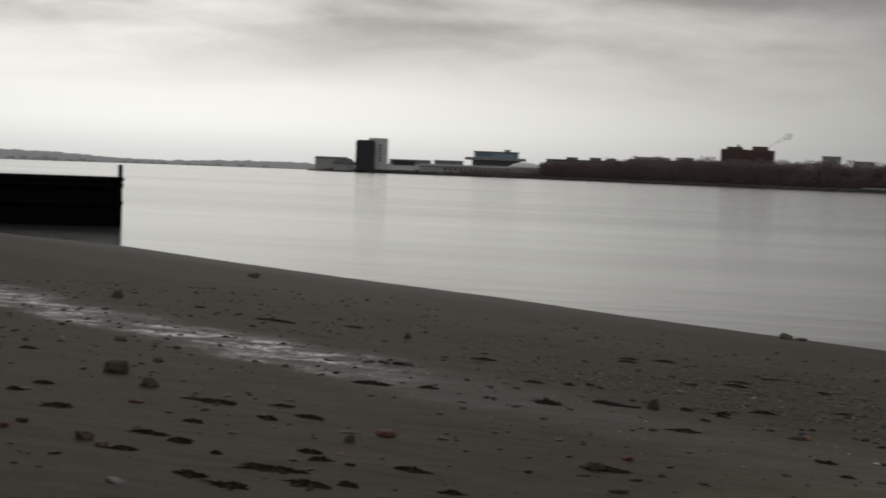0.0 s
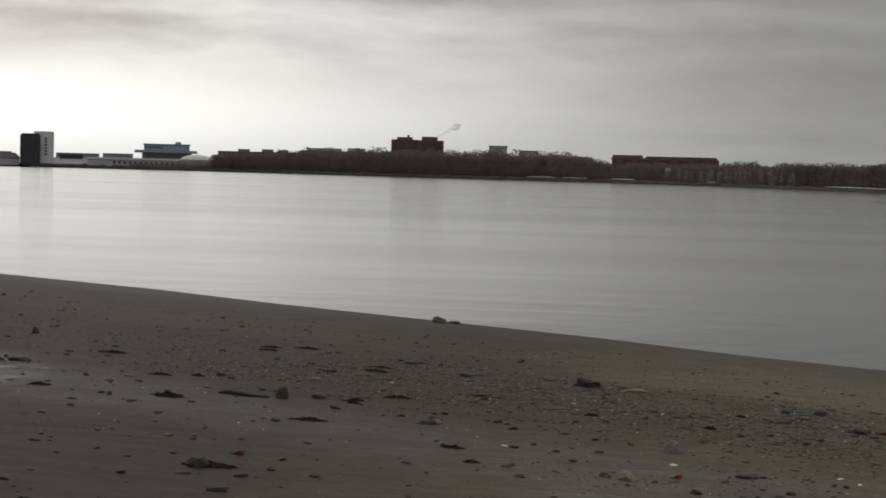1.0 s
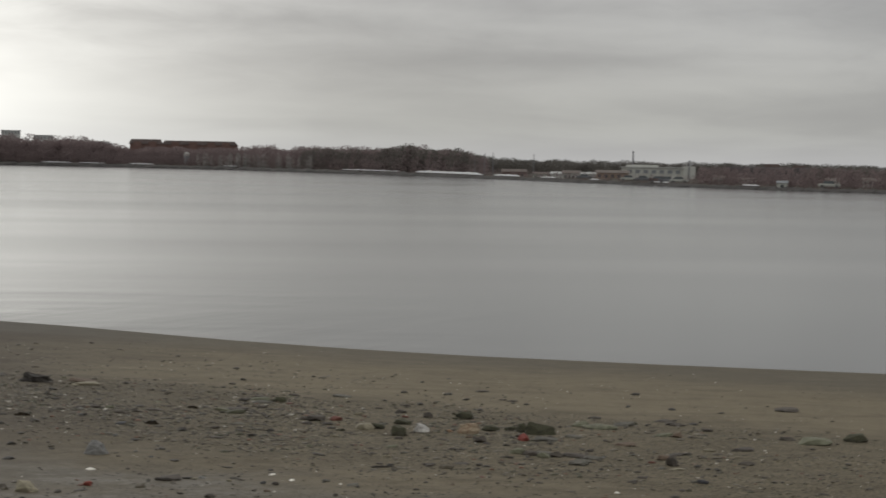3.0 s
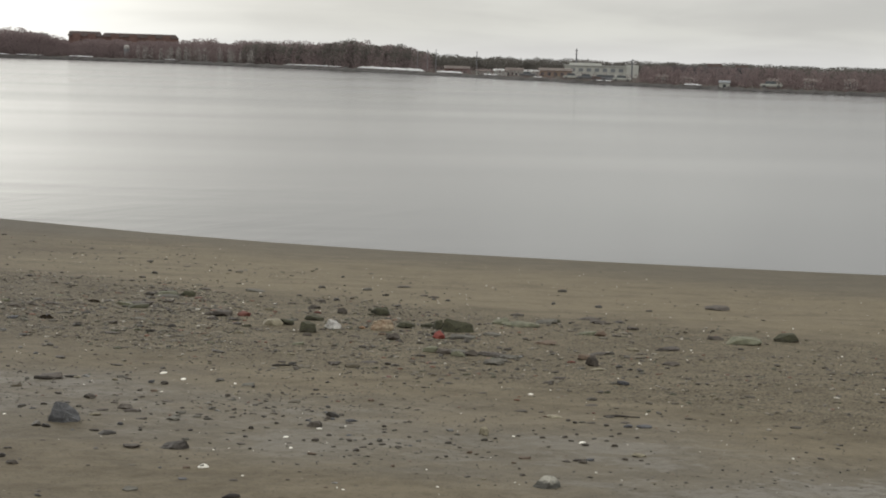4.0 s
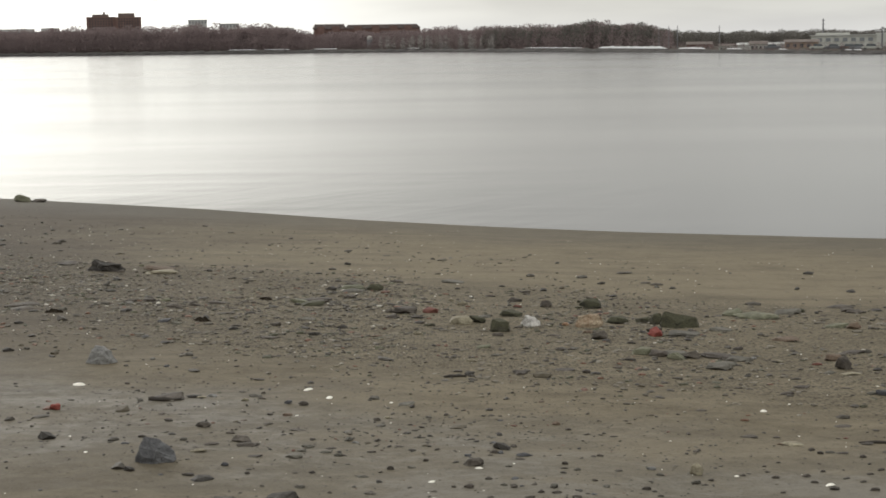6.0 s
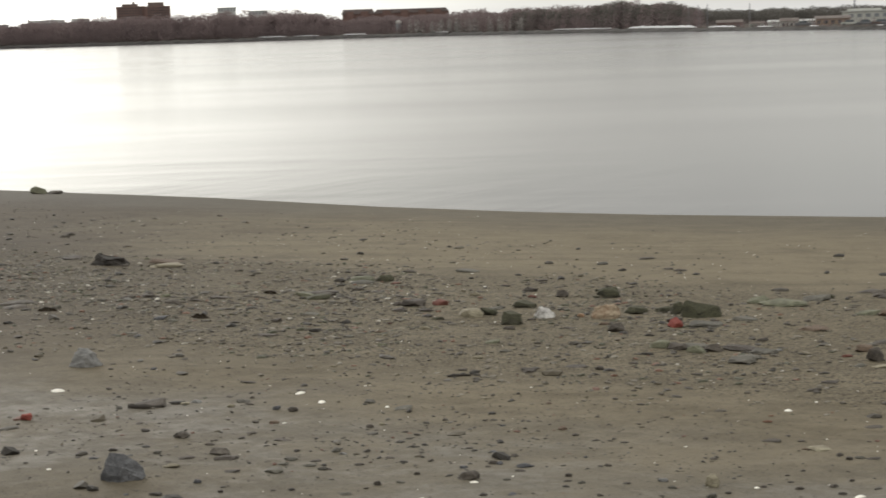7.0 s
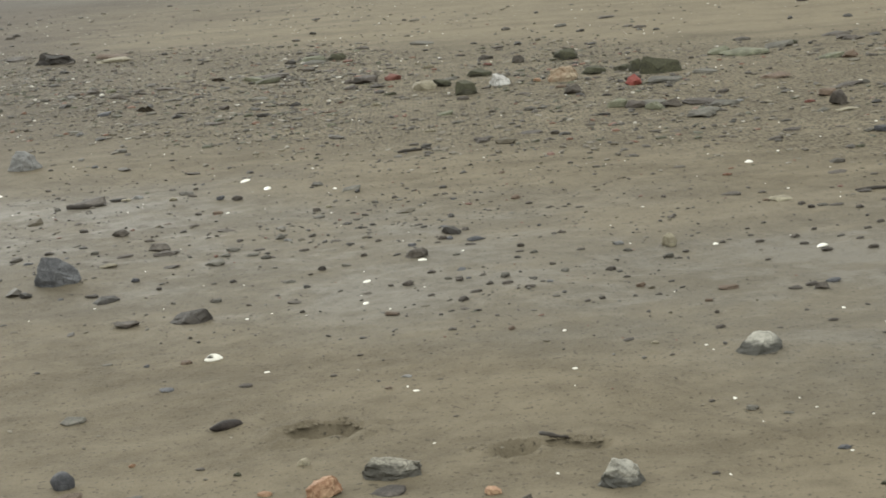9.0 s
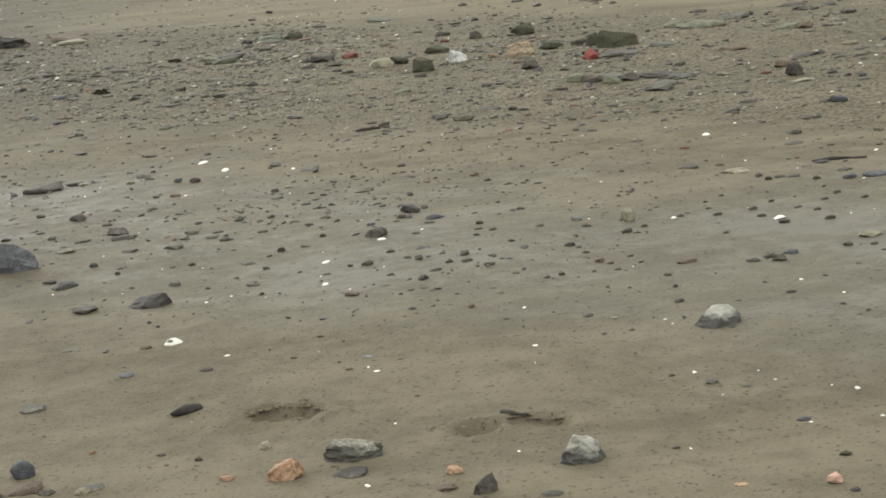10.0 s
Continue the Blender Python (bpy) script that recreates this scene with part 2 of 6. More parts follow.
def make_pebbles(name, tones):
    """Mixed small stones, each with a tone of its own."""
    m, n, b = material(name)
    own = n.node("ShaderNodeNewGeometry").outputs["Random Per Island"]
    ramp = n.node("ShaderNodeValToRGB", {}, Fac=own)
    ramp.color_ramp.interpolation = "CONSTANT"
    el = ramp.color_ramp.elements
    for k, (p, c) in enumerate(tones):
        e = el[k] if k < 2 else el.new(p)
        e.position, e.color = p, rgb(*c)
    grain = n.noise(n.node("ShaderNodeNewGeometry").outputs["Position"], 120.0, 3.0)
    n.put(b.inputs["Base Color"], n.mix(n.span(grain, 0.3, 0.7, 0.0, 0.3), ramp.outputs[0], rgb(0.08, 0.07, 0.055)))
    b.inputs["Roughness"].default_value = 0.65
    b.inputs["Specular IOR Level"].default_value = 0.3
    return m


SAND, WATER = make_sand(), make_water()
STONE = {
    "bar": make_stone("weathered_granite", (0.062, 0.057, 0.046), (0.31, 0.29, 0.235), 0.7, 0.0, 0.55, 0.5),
    "angular": make_stone("blue_grey_stone", (0.050, 0.050, 0.052), (0.150, 0.150, 0.152)),
    "slab": make_stone("dark_slate", (0.036, 0.030, 0.025), (0.100, 0.085, 0.070)),
    "long": make_stone("dark_brown_stone", (0.017, 0.013, 0.011), (0.047, 0.037, 0.030)),
    "flatgrey": make_stone("grey_stone", (0.066, 0.061, 0.050), (0.142, 0.132, 0.108)),
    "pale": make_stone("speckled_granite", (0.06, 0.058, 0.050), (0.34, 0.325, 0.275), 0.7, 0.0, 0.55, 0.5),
    "orange": make_stone("orange_sandstone", (0.20, 0.10, 0.055), (0.44, 0.30, 0.19)),
    "dark": make_stone("dark_stone", (0.040, 0.034, 0.028), (0.112, 0.096, 0.078)),
    "brown": make_stone("brown_stone", (0.062, 0.044, 0.031), (0.155, 0.112, 0.079)),
    "pink": make_stone("pink_brick_stone", (0.36, 0.20, 0.14), (0.55, 0.36, 0.27)),
    "blue": make_stone("slate_blue_stone", (0.046, 0.046, 0.049), (0.115, 0.115, 0.121)),
    "tan": make_stone("tan_stone", (0.15, 0.13, 0.09), (0.30, 0.27, 0.19)),
    "moss": make_stone("mossy_stone", (0.035, 0.035, 0.026), (0.11, 0.105, 0.078), 0.75, 0.9),
    "green": make_stone("algae_stone", (0.10, 0.10, 0.065), (0.26, 0.26, 0.18), 0.7, 0.4),
    "peach": make_stone("peach_sandstone", (0.20, 0.13, 0.08), (0.42, 0.35, 0.25)),
    "white": make_stone("white_quartz", (0.20, 0.19, 0.175), (0.66, 0.64, 0.60)),
    "red": make_stone("red_brick", (0.16, 0.036, 0.028), (0.27, 0.075, 0.055), 0.8),
    "block": make_stone("pale_grey_stone", (0.12, 0.118, 0.112), (0.28, 0.276, 0.262)),
}
STONE["dullred"] = make_stone("worn_red_brick", (0.085, 0.036, 0.028), (0.16, 0.066, 0.050), 0.8)
STONE["slate"] = make_stone("black_slate", (0.018, 0.0155, 0.013), (0.060, 0.052, 0.044))
SHELL = plain("shell_white", (0.74, 0.71, 0.62), 0.4, 60.0, 0.2)
WEED = plain("seaweed_dark", (0.026, 0.020, 0.013), 0.85, 25.0, 0.5)
WEED.node_tree.nodes["Principled BSDF"].inputs["Specular IOR Level"].default_value = 0.12
WOOD = plain("wet_driftwood", (0.034, 0.027, 0.020), 0.75, 30.0, 0.4, 0.004)
GRAVEL = make_pebbles("mixed_gravel", [(0.0, (0.050, 0.043, 0.033)), (0.26, (0.096, 0.082, 0.061)), (0.44, (0.138, 0.121, 0.093)), (0.62, (0.062, 0.064, 0.038)), (0.74, (0.155, 0.132, 0.088)), (0.86, (0.15, 0.075, 0.046)), (0.90, (0.22, 0.198, 0.155)), (0.985, (0.50, 0.47, 0.40))])
DARK_GRAVEL = make_pebbles("dark_pebbles", [(0.0, (0.018, 0.015, 0.012)), (0.5, (0.032, 0.027, 0.022)), (0.55, (0.062, 0.054, 0.043)), (0.72, (0.100, 0.092, 0.078)), (0.84, (0.080, 0.066, 0.042)), (0.95, (0.14, 0.070, 0.05))])


def link(name, bm, mat, smooth=False):
    me = bpy.data.meshes.new(name)
    bm.to_mesh(me)
    bm.free()
    me.materials.append(mat)
    if smooth:
        me.polygons.foreach_set("use_smooth", [True] * len(me.polygons))
    return new(name, me)


def part(name, bm, mat, parent, label=""):
    ob = link(name, bm, mat)
    ob.parent = parent
    return tagged(ob, label)


def mesh_of(name, verts, faces, mat, smooth=False):
    me = bpy.data.meshes.new(name)
    me.from_pydata(np.asarray(verts).tolist(), [], np.asarray(faces).tolist() if not isinstance(faces, list) else faces)
    me.materials.append(mat)
    if smooth:
        me.polygons.foreach_set("use_smooth", [True] * len(me.polygons))
    me.update()
    return me


def box(bm, x0, x1, y0, y1, z0, z1):
    m = Matrix.LocRotScale(((x0 + x1) / 2, (y0 + y1) / 2, (z0 + z1) / 2), None, (x1 - x0, y1 - y0, z1 - z0))
    return bmesh.ops.create_cube(bm, size=1, matrix=m)["verts"]


# ---- ground: beach and sea bed in one sheet ----
SHORE_X = np.array([-400.0, -90, -45, -36.7, -28.7, -22.2, -16, -12, -7.6, -4, -1, 1.2, 3.1, 6.1, 9.2, 20, 60, 400])
SHORE_Y = np.array([230.0, 86, 57.0, 52.9, 46.9, 42.4, 38.5, 35.4, 32.45, 30.05, 27.6, 26.15, 25.15, 23.95, 22.85, 19.7, 14, -40])


def plane_z(x, y):
    return -0.02175 * x - 0.04744 * y + 1.3528


def beach_z(x, y):
    """Height of the sand; 0 at the water's edge."""
    x, y = np.asarray(x, float), np.asarray(y, float)
    ys = np.interp(x, SHORE_X, SHORE_Y)
    k = np.clip((y - 11) / np.maximum(ys - 11, 4), 0, 1)
    z = plane_z(x, y) - plane_z(x, ys) * k * k * (3 - 2 * k)
    z = np.where(y > ys, -0.05 * (y - ys), z)
    z = np.where(z > 1.9, 1.9 + 1.5 * np.tanh((z - 1.9) / 1.5), z)
    return np.maximum(z, -5.0)


def step(a, b, v):
    k = np.clip((v - a) / (b - a), 0, 1)
    return k * k * (3 - 2 * k)


def graded(near0, near1, fine, far, ratio=1.09):
    """Even steps between near0 and near1, then growing ones out to far on both sides."""
    out = list(np.arange(near0, near1, fine))
    for sign, start in ((1, out[-1]), (-1, out[0])):
        s, p = fine, start
        while abs(p) < far:
            s = s * ratio
            p = p + sign * s
            out.append(p)
    return np.array(sorted(out))


def print_dent(x, y, cx, cy, a, b, turn, deep):
    """A footprint: a dent with a raised rim, steep at its far edge."""
    c, s = math.cos(turn), math.sin(turn)
    u, v = (c * (x - cx) + s * (y - cy)) / a, (-s * (x - cx) + c * (y - cy)) / b
    r = np.sqrt(u * u + v * v) * (1 + 0.10 * np.sin(9 * np.arctan2(v, u)) + 0.07 * np.sin(23 * u + 17 * v))
    return -deep * (1 - step(0.55, 1.0, r)) + 0.35 * deep * np.exp(-(((r - 1.15) / 0.18) ** 2))


def make_ground():
    xs = graded(-1.3, 2.2, 0.022, 4400, 1.05)
    ys = graded(4.3, 8.6, 0.022, 4400, 1.05)
    x, y = np.meshgrid(xs, ys)
    z = beach_z(x, y)
    rough = np.zeros_like(z)
    near = (np.abs(x) < 40) & (y > -12) & (y < 45)
    idx = np.argwhere(near)
    px, py = x[near], y[near]
    bumps = np.array([0.020 * noise.noise((a * 0.7, b * 1.1, 3.1)) + 0.008 * noise.noise((a * 3.1, b * 4.3, 1.7)) + 0.0035 * noise.noise((a * 14, b * 17, 7.3)) for a, b in zip(px, py)])
    dry = step(0.02, 0.35, beach_z(px, py))
    rough[near] = bumps * dry
    z = z + rough
    # trodden sand
    z += print_dent(x, y, 0.065, 5.50, 0.115, 0.060, radians(-4), 0.032)
    z += print_dent(x, y, 0.55, 5.24, 0.065, 0.050, radians(10), 0.026)
    z += print_dent(x, y, 0.70, 5.25, 0.11, 0.045, radians(-18), 0.014)
    nx, ny = len(xs), len(ys)
    verts = np.stack([x.ravel(), y.ravel(), z.ravel()], 1)
    i = np.arange(nx * ny).reshape(ny, nx)
    faces = np.stack([i[:-1, :-1].ravel(), i[:-1, 1:].ravel(), i[1:, 1:].ravel(), i[1:, :-1].ravel()], 1)
    me = bpy.data.meshes.new("ground")
    me.vertices.add(len(verts))
    me.vertices.foreach_set("co", verts.ravel())
    me.loops.add(len(faces) * 4)
    me.loops.foreach_set("vertex_index", faces.ravel())
    me.polygons.add(len(faces))
    me.polygons.foreach_set("loop_start", np.arange(0, len(faces) * 4, 4))
    me.polygons.foreach_set("use_smooth", np.ones(len(faces), bool))
    me.update(calc_edges=True)
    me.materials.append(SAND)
    return tagged(new("ground", me), "wet grey-brown sand beach sloping down to the water", "beach", kind="structure")


make_ground()


def sand_at(x, y):
    return float(beach_z(x, y)) + (0.020 * noise.noise((x * 0.7, y * 1.1, 3.1)) + 0.008 * noise.noise((x * 3.1, y * 4.3, 1.7)) + 0.0035 * noise.noise((x * 14, y * 17, 7.3))) * float(step(0.02, 0.35, beach_z(x, y)))


bm = bmesh.new()
bmesh.ops.create_grid(bm, x_segments=40, y_segments=40, size=4400)
tagged(link("water", bm, WATER), "calm grey bay water under an overcast sky", "water", kind="structure")


# ---- far shore ----
EL_TURN = np.array([-60.0, -26, -20, -15, -10, -5, 0, 4, 9, 16, 25, 27, 60])
EL_DROP = np.array([0.60, 0.60, 0.56, 0.48, 0.36, 0.24, 0.165, 0.14, 0.12, 0.09, 0.076, 0.076, 0.076])
EYE = 2.95


def reach(turn):
    """Distance of the far water's edge in a direction, in degrees to the left of the y axis."""
    return EYE / math.tan(radians(float(np.interp(turn, EL_TURN, EL_DROP))))


def spot(turn, d):
    return Vector((-math.sin(radians(turn)) * d, math.cos(radians(turn)) * d, 0))


def high(el, d):
    return EYE + d * math.tan(radians(el))


ROCKWALL = plain("dark_shore_rocks", (0.052, 0.047, 0.045), 0.8, 0.4, 0.5)
LAND = plain("winter_grass", (0.065, 0.06, 0.046), 0.9, 0.1, 0.3)
SNOW = plain("old_snow", (0.78, 0.79, 0.80), 0.7, 0.5, 0.08)
# far woods, brick and glass have lifted base colours in place of air haze
TWIGS = twigs("bare_winter_woods", (0.235, 0.186, 0.182))
EVERGREEN = twigs("evergreen_woods", (0.150, 0.140, 0.126))
PALE_BARK = plain("pale_bark", (0.34, 0.32, 0.30), 0.85, 0.5, 0.35, per_island=True)
# haze across the bay put into the hills' pale grey colour
HILL_HAZE = plain("hazed_wooded_hills", (0.36, 0.365, 0.375), 0.95, 0.02, 0.3, per_island=True)
BRICK = plain("red_brown_brick", (0.185, 0.118, 0.102), 0.85, 0.5, 0.25)
DARK_BRICK = plain("dark_brick", (0.17, 0.13, 0.118), 0.85, 0.5, 0.3)
PALE_WALL = plain("pale_concrete", (0.52, 0.52, 0.50), 0.8, 0.3, 0.12)
WHITE_WALL = plain("white_concrete", (0.80, 0.80, 0.78), 0.7, 0.2, 0.08)
GREY_ROOF = plain("grey_roof", (0.22, 0.23, 0.24), 0.7, 0.3, 0.2)
DARK_ROOF = plain("dark_slate_roof", (0.15, 0.14, 0.14), 0.6, 0.4, 0.3)
TEAL = plain("teal_metal_cladding", (0.30, 0.40, 0.50), 0.4, 0.3, 0.15)
DARK_GLASS = plain("dark_glass", (0.045, 0.052, 0.056), 0.25, 0.2, 0.2)
STEEL = plain("grey_steel", (0.18, 0.18, 0.19), 0.5, 0.6, 0.2)

# land strip with a rock wall along the water
turns = np.arange(25.2, -46, -0.12)
rows = []
rng = random.Random(3)
for a in turns:
    d = reach(a) * (1 + 0.0035 * noise.noise((a * 1.7, 2.0, 0.0)))
    wall = 0.0021 * d * (0.85 + 0.5 * noise.noise((a * 5.0, 0.0, 9.0)))
    taper = float(step(25.2, 24.2, a))
    rows.append([(0, -1.0), (0.3, 0.15 * wall), (2.0, 0.6 * wall * taper), (5.0, wall * taper), (14.0, wall * taper * 1.05), (60.0, wall * taper * 1.2 + 0.5), (700.0, wall * taper * 1.2 + 2.0)])
    rows[-1] = [(*(spot(a, d + k + (rng.uniform(-0.6, 0.6) if k < 6 else 0)).xy), z + (rng.uniform(-0.12, 0.12) * wall if 0 < k < 6 else 0)) for k, z in rows[-1]]
n_row = len(rows[0])
verts = [p for r in rows for p in r]
low_faces, high_faces = [], []
for i in range(len(rows) - 1):
    for j in range(n_row - 1):
        q = (i * n_row + j, i * n_row + j + 1, (i + 1) * n_row + j + 1, (i + 1) * n_row + j)
        (low_faces if j < 3 else high_faces).append(q)
tagged(new("shore_rocks", mesh_of("shore_rocks", verts, low_faces, ROCKWALL)), "low dark rock wall along the far shore", "rock wall", kind="structure")
tagged(new("far_bank", mesh_of("far_bank", verts, high_faces, LAND)), "flat winter grass behind the far shore", "land", kind="structure")


def bank_z(turn, back):
    d = reach(turn)
    return 0.0021 * d * 1.05 + (0.5 if back > 30 else 0)


def snow_strip(a0, a1, back0, back1, lift):
    """A thin uneven drift of old snow along the bank."""
    vs, fs = [], []
    for i, a in enumerate(np.linspace(a0, a1, 24)):
        d, thin = reach(a), 0.5 * math.sin(math.pi * i / 23) ** 0.3 * (0.8 + 0.5 * noise.noise((a * 25, 3, 0)))
        z = bank_z(a, back0) + 0.02
        for k, h in ((back0, 0.0), (back0 + 0.3, lift * thin), (back1, lift * thin * (0.9 + 0.9 * noise.noise((a * 14, 0, 0)))), (back1 + 1, 0.0)):
            vs.append((*spot(a, d + k).xy, z + h))
        if i:
            fs += [((i - 1) * 4 + j, i * 4 + j, i * 4 + j + 1, (i - 1) * 4 + j + 1) for j in range(3)]
    tagged(new("snow_drift", mesh_of("snow_drift", vs, fs, SNOW)), "thin drift of old white snow on the far bank", "snow", "snow drifts")


for a0, a1, lift in ((-3.4, -5.4, 0.7), (-5.9, -8.25, 1.9), (-8.6, -9.5, 1.1), (-10.2, -10.7, 0.4), (3.7, 2.9, 1.2), (6.6, 5.6, 1.0), (5.4, 4.5, 0.8), (-11.9, -12.2, 0.3), (-14.0, -14.6, 0.3), (-17.0, -17.6, 0.3), (0.6, 0.1, 0.5)):
    snow_strip(a0, a1, 6.0, 11.0, lift)


# woods: every tree a trunk, limbs and many small twigs
def tree_mesh(vs, fs, x, y, z, tall, wide, count, rnd, bare=0.12):
    """A tree: a trunk and a crown of many small twig clumps."""
    z, tall = z - 1.5, tall * 1.08 + 1.5
    r = 0.022 * tall
    k = len(vs)
    lean = rnd.uniform(-0.04, 0.04) * tall
    for h, rr in ((0, r), (tall * 0.5, r * 0.55), (tall * 0.85, r * 0.12)):
        vs.extend((x + lean * h / tall + rr * math.cos(q), y + rr * math.sin(q), z + h) for q in (0, 2.1, 4.2))
    for b in (0, 3):
        fs.extend((k + b + j, k + b + (j + 1) % 3, k + b + 3 + (j + 1) % 3, k + b + 3 + j) for j in range(3))
    for _ in range(count):
        h = bare + (0.95 - bare) * rnd.random()
        f = math.sqrt(max(0.0, 1 - ((h - 0.52) / 0.50) ** 2))
        q, rad = rnd.uniform(0, 6.28), wide * f * rnd.random() ** 0.5
        cx, cy, cz = x + rad * math.cos(q), y + rad * math.sin(q), z + h * tall
        s = tall * rnd.uniform(0.030, 0.078) * (1.30 - 0.80 * h)
        k = len(vs)
        for _ in range(3):
            vs.append((cx + rnd.uniform(-s, s), cy + rnd.uniform(-s, s), cz + rnd.uniform(-s, s)))
        fs.append((k, k + 1, k + 2))


TOP_TURN = np.array([-46.0, -23, -21, -19, -16, -12, -9, -8.2, -7.5, -5.7, -4.7, -2.3, -0.4, 0.1, 3.7, 4.1, 5.4, 9.4, 11.2, 14.4, 17, 18.5, 20.5, 24])
TOP_EL = np.array([0.29, 0.29, 0.30, 0.31, 0.28, 0.31, 0.33, 0.40, 0.54, 0.66, 0.60, 0.52, 0.56, 0.50, 0.48, 0.56, 0.72, 0.70, 0.70, 0.60, 0.46, 0.30, 0.20, 0.10])


def woods(name, label, mat, a0, a1, backs, scale, gap, count, seed, wide=0.30):
    rnd = random.Random(seed)
    vs, fs = [], []
    for back in backs:
        a = a0
        while a > a1:
            d = reach(a) + back * (0.8 + 0.4 * rnd.random())
            top = float(np.interp(a, TOP_TURN, TOP_EL)) * (0.90 + 0.20 * rnd.random()) * (1.03 + 0.30 * noise.noise((a * 1.6, back * 0.05, 0.0)))
            z = bank_z(a, back)
            tall = max(high(top, d) - z, 2.0) * scale
            p = spot(a, d)
            tree_mesh(vs, fs, p.x, p.y, z, tall, tall * wide * rnd.uniform(0.8, 1.3), count, rnd)
            a -= math.degrees(gap * tall / d) * rnd.uniform(0.6, 1.4)
    return tagged(new(name, mesh_of(name, vs, fs, mat)), label, "trees", kind="stuff")


woods("winter_woods", "dense dark row of bare winter trees on the far bank", TWIGS, 17.2, -8.3, (36, 50, 66, 90), 1.0, 0.24, 560, 11, 0.34)
woods("bank_shrubs", "low dark shrubs along the far bank", TWIGS, 20.0, -8.3, (20, 28), 0.55, 0.36, 200, 12, 0.5)
woods("mixed_trees", "mixed bare trees and evergreens beyond a low waterside district", EVERGREEN, -8.0, -46.0, (150, 180, 215), 1.0, 0.24, 480, 13, 0.36)
woods("dark_copse", "dense dark copse near the far water's edge", EVERGREEN, -2.2, -8.1, (30, 45), 0.98, 0.24, 560, 14, 0.34)
woods("waterside_shrubs", "low bare shrubs before the waterside houses", TWIGS, -8.3, -46.0, (12, 20), 0.42, 0.9, 160, 16, 0.55)
woods("waterside_trees", "scattered bare trees along the far shore", TWIGS, -15.7, -46.0, (15, 32, 40), 0.85, 0.60, 360, 15, 0.40)


def pale_trunks():
    rnd = random.Random(21)
    vs, fs = [], []
    for _ in range(46):
        a = rnd.uniform(-2.4, 1.6)
        d = reach(a) + rnd.uniform(11, 17)
        z = bank_z(a, 14)
        tree_mesh(vs, fs, *spot(a, d).xy, z, (high(rnd.uniform(0.22, 0.44), d) - z), 1.5, 130, rnd, 0.15)
    return tagged(new("pale_trees", mesh_of("pale_trees", vs, fs, PALE_BARK)), "row of slender pale-barked bare trees on the bank", "trees", kind="stuff")


pale_trunks()


# buildings over the water: base Empty, walls, roof and windows as parts
class House:
    def __init__(self, name, label, a0, a1, back, category="building", group="", follow=False):
        self.a0, self.a1 = a0, a1
        if follow:
            d0 = d1 = max(reach(a0), reach(a1)) + back
        else:
            d0 = d1 = reach((a0 + a1) / 2) + back
        p0, p1 = spot(a0, d0), spot(a1, d1)
        self.mid, self.along = (p0 + p1) / 2, (p1 - p0).normalized()
        self.d = self.mid.length
        self.half = (p1 - p0).length / 2
        self.z0 = bank_z((a0 + a1) / 2, back) - 0.3
        self.ob = new(name)
        self.ob.matrix_world = Matrix.Translation(self.mid + Vector((0, 0, self.z0))) @ Matrix.Rotation(math.atan2(self.along.y, self.along.x), 4, "Z")
        tagged(self.ob, label, category, group)

    def x(self, turn):
        """Place along the front where a direction meets it."""
        w, u, m = spot(turn, 1), self.along, self.mid
        return (m.y * w.x - m.x * w.y) / (u.x * w.y - u.y * w.x)

    def z(self, el):
        return high(el, self.d) - self.z0

    def block(self, name, mat, x0, x1, y0, y1, z0, z1, label="", bevel=0.0, taper=0.0, ridge=False):
        bm = bmesh.new()
        vs = box(bm, x0, x1, y0, y1, z0 if z0 else -3.0, z1)
        if taper:
            for v in vs:
                if v.co.z > (z0 + z1) / 2:
                    v.co.x = (v.co.x - (x0 + x1) / 2) * (1 - taper) + (x0 + x1) / 2
                    v.co.y = (v.co.y - (y0 + y1) / 2) * (1 - taper) + (y0 + y1) / 2
        if ridge:
            for v in vs:
                if v.co.z > (z0 + z1) / 2:
                    v.co.y = (y0 + y1) / 2
        if bevel:
            bmesh.ops.bevel(bm, geom=bm.edges[:], offset=bevel, segments=2, affect="EDGES")
        self.front = part(name, bm, mat, self.ob, label) if name not in ("roof", "eave", "roof_storey", "podium_roof", "roof_box", "stair_tower") else self.front
        if name in ("roof", "eave", "roof_storey", "podium_roof", "roof_box", "stair_tower"):
            return part(name, bm, mat, self.ob, label)
        return self.front

    def windows(self, x0, x1, z0, z1, cols, rows_n, y, mat=None, fill=0.5):
        w, h = (x1 - x0) / cols, (z1 - z0) / rows_n
        bm = bmesh.new()
        box(bm, -w * fill / 2, w * fill / 2, -0.12, 0.2, -h * 0.28, h * 0.28)
        first = None
        for i in range(cols):
            for j in range(rows_n):
                at = Vector((x0 + (i + 0.5) * w, y, z0 + (j + 0.5) * h))
                if first is None:
                    first = part("window", bm, mat or DARK_GLASS, self.front)
                    first.location = at
                else:
                    o = new("window", first.data)
                    o.parent, o.location = self.front, at


# white tower with a dark glass cube beside the water
h = House("waterside_museum", "white concrete tower with a dark glass cube and low white podium", 24.4, 20.4, 45)
tx0, tx1 = h.x(23.15), h.x(22.49)
bm = bmesh.new()
vs = box(bm, tx0, tx1, 0, 22, 0, h.z(1.11))
bmesh.ops.bevel(bm, geom=[e for e in bm.edges if abs(e.verts[0].co.z - e.verts[1].co.z) > 5], offset=5, segments=5, affect="EDGES")
tower = part("tower", bm, WHITE_WALL, h.ob, "smooth white concrete tower")
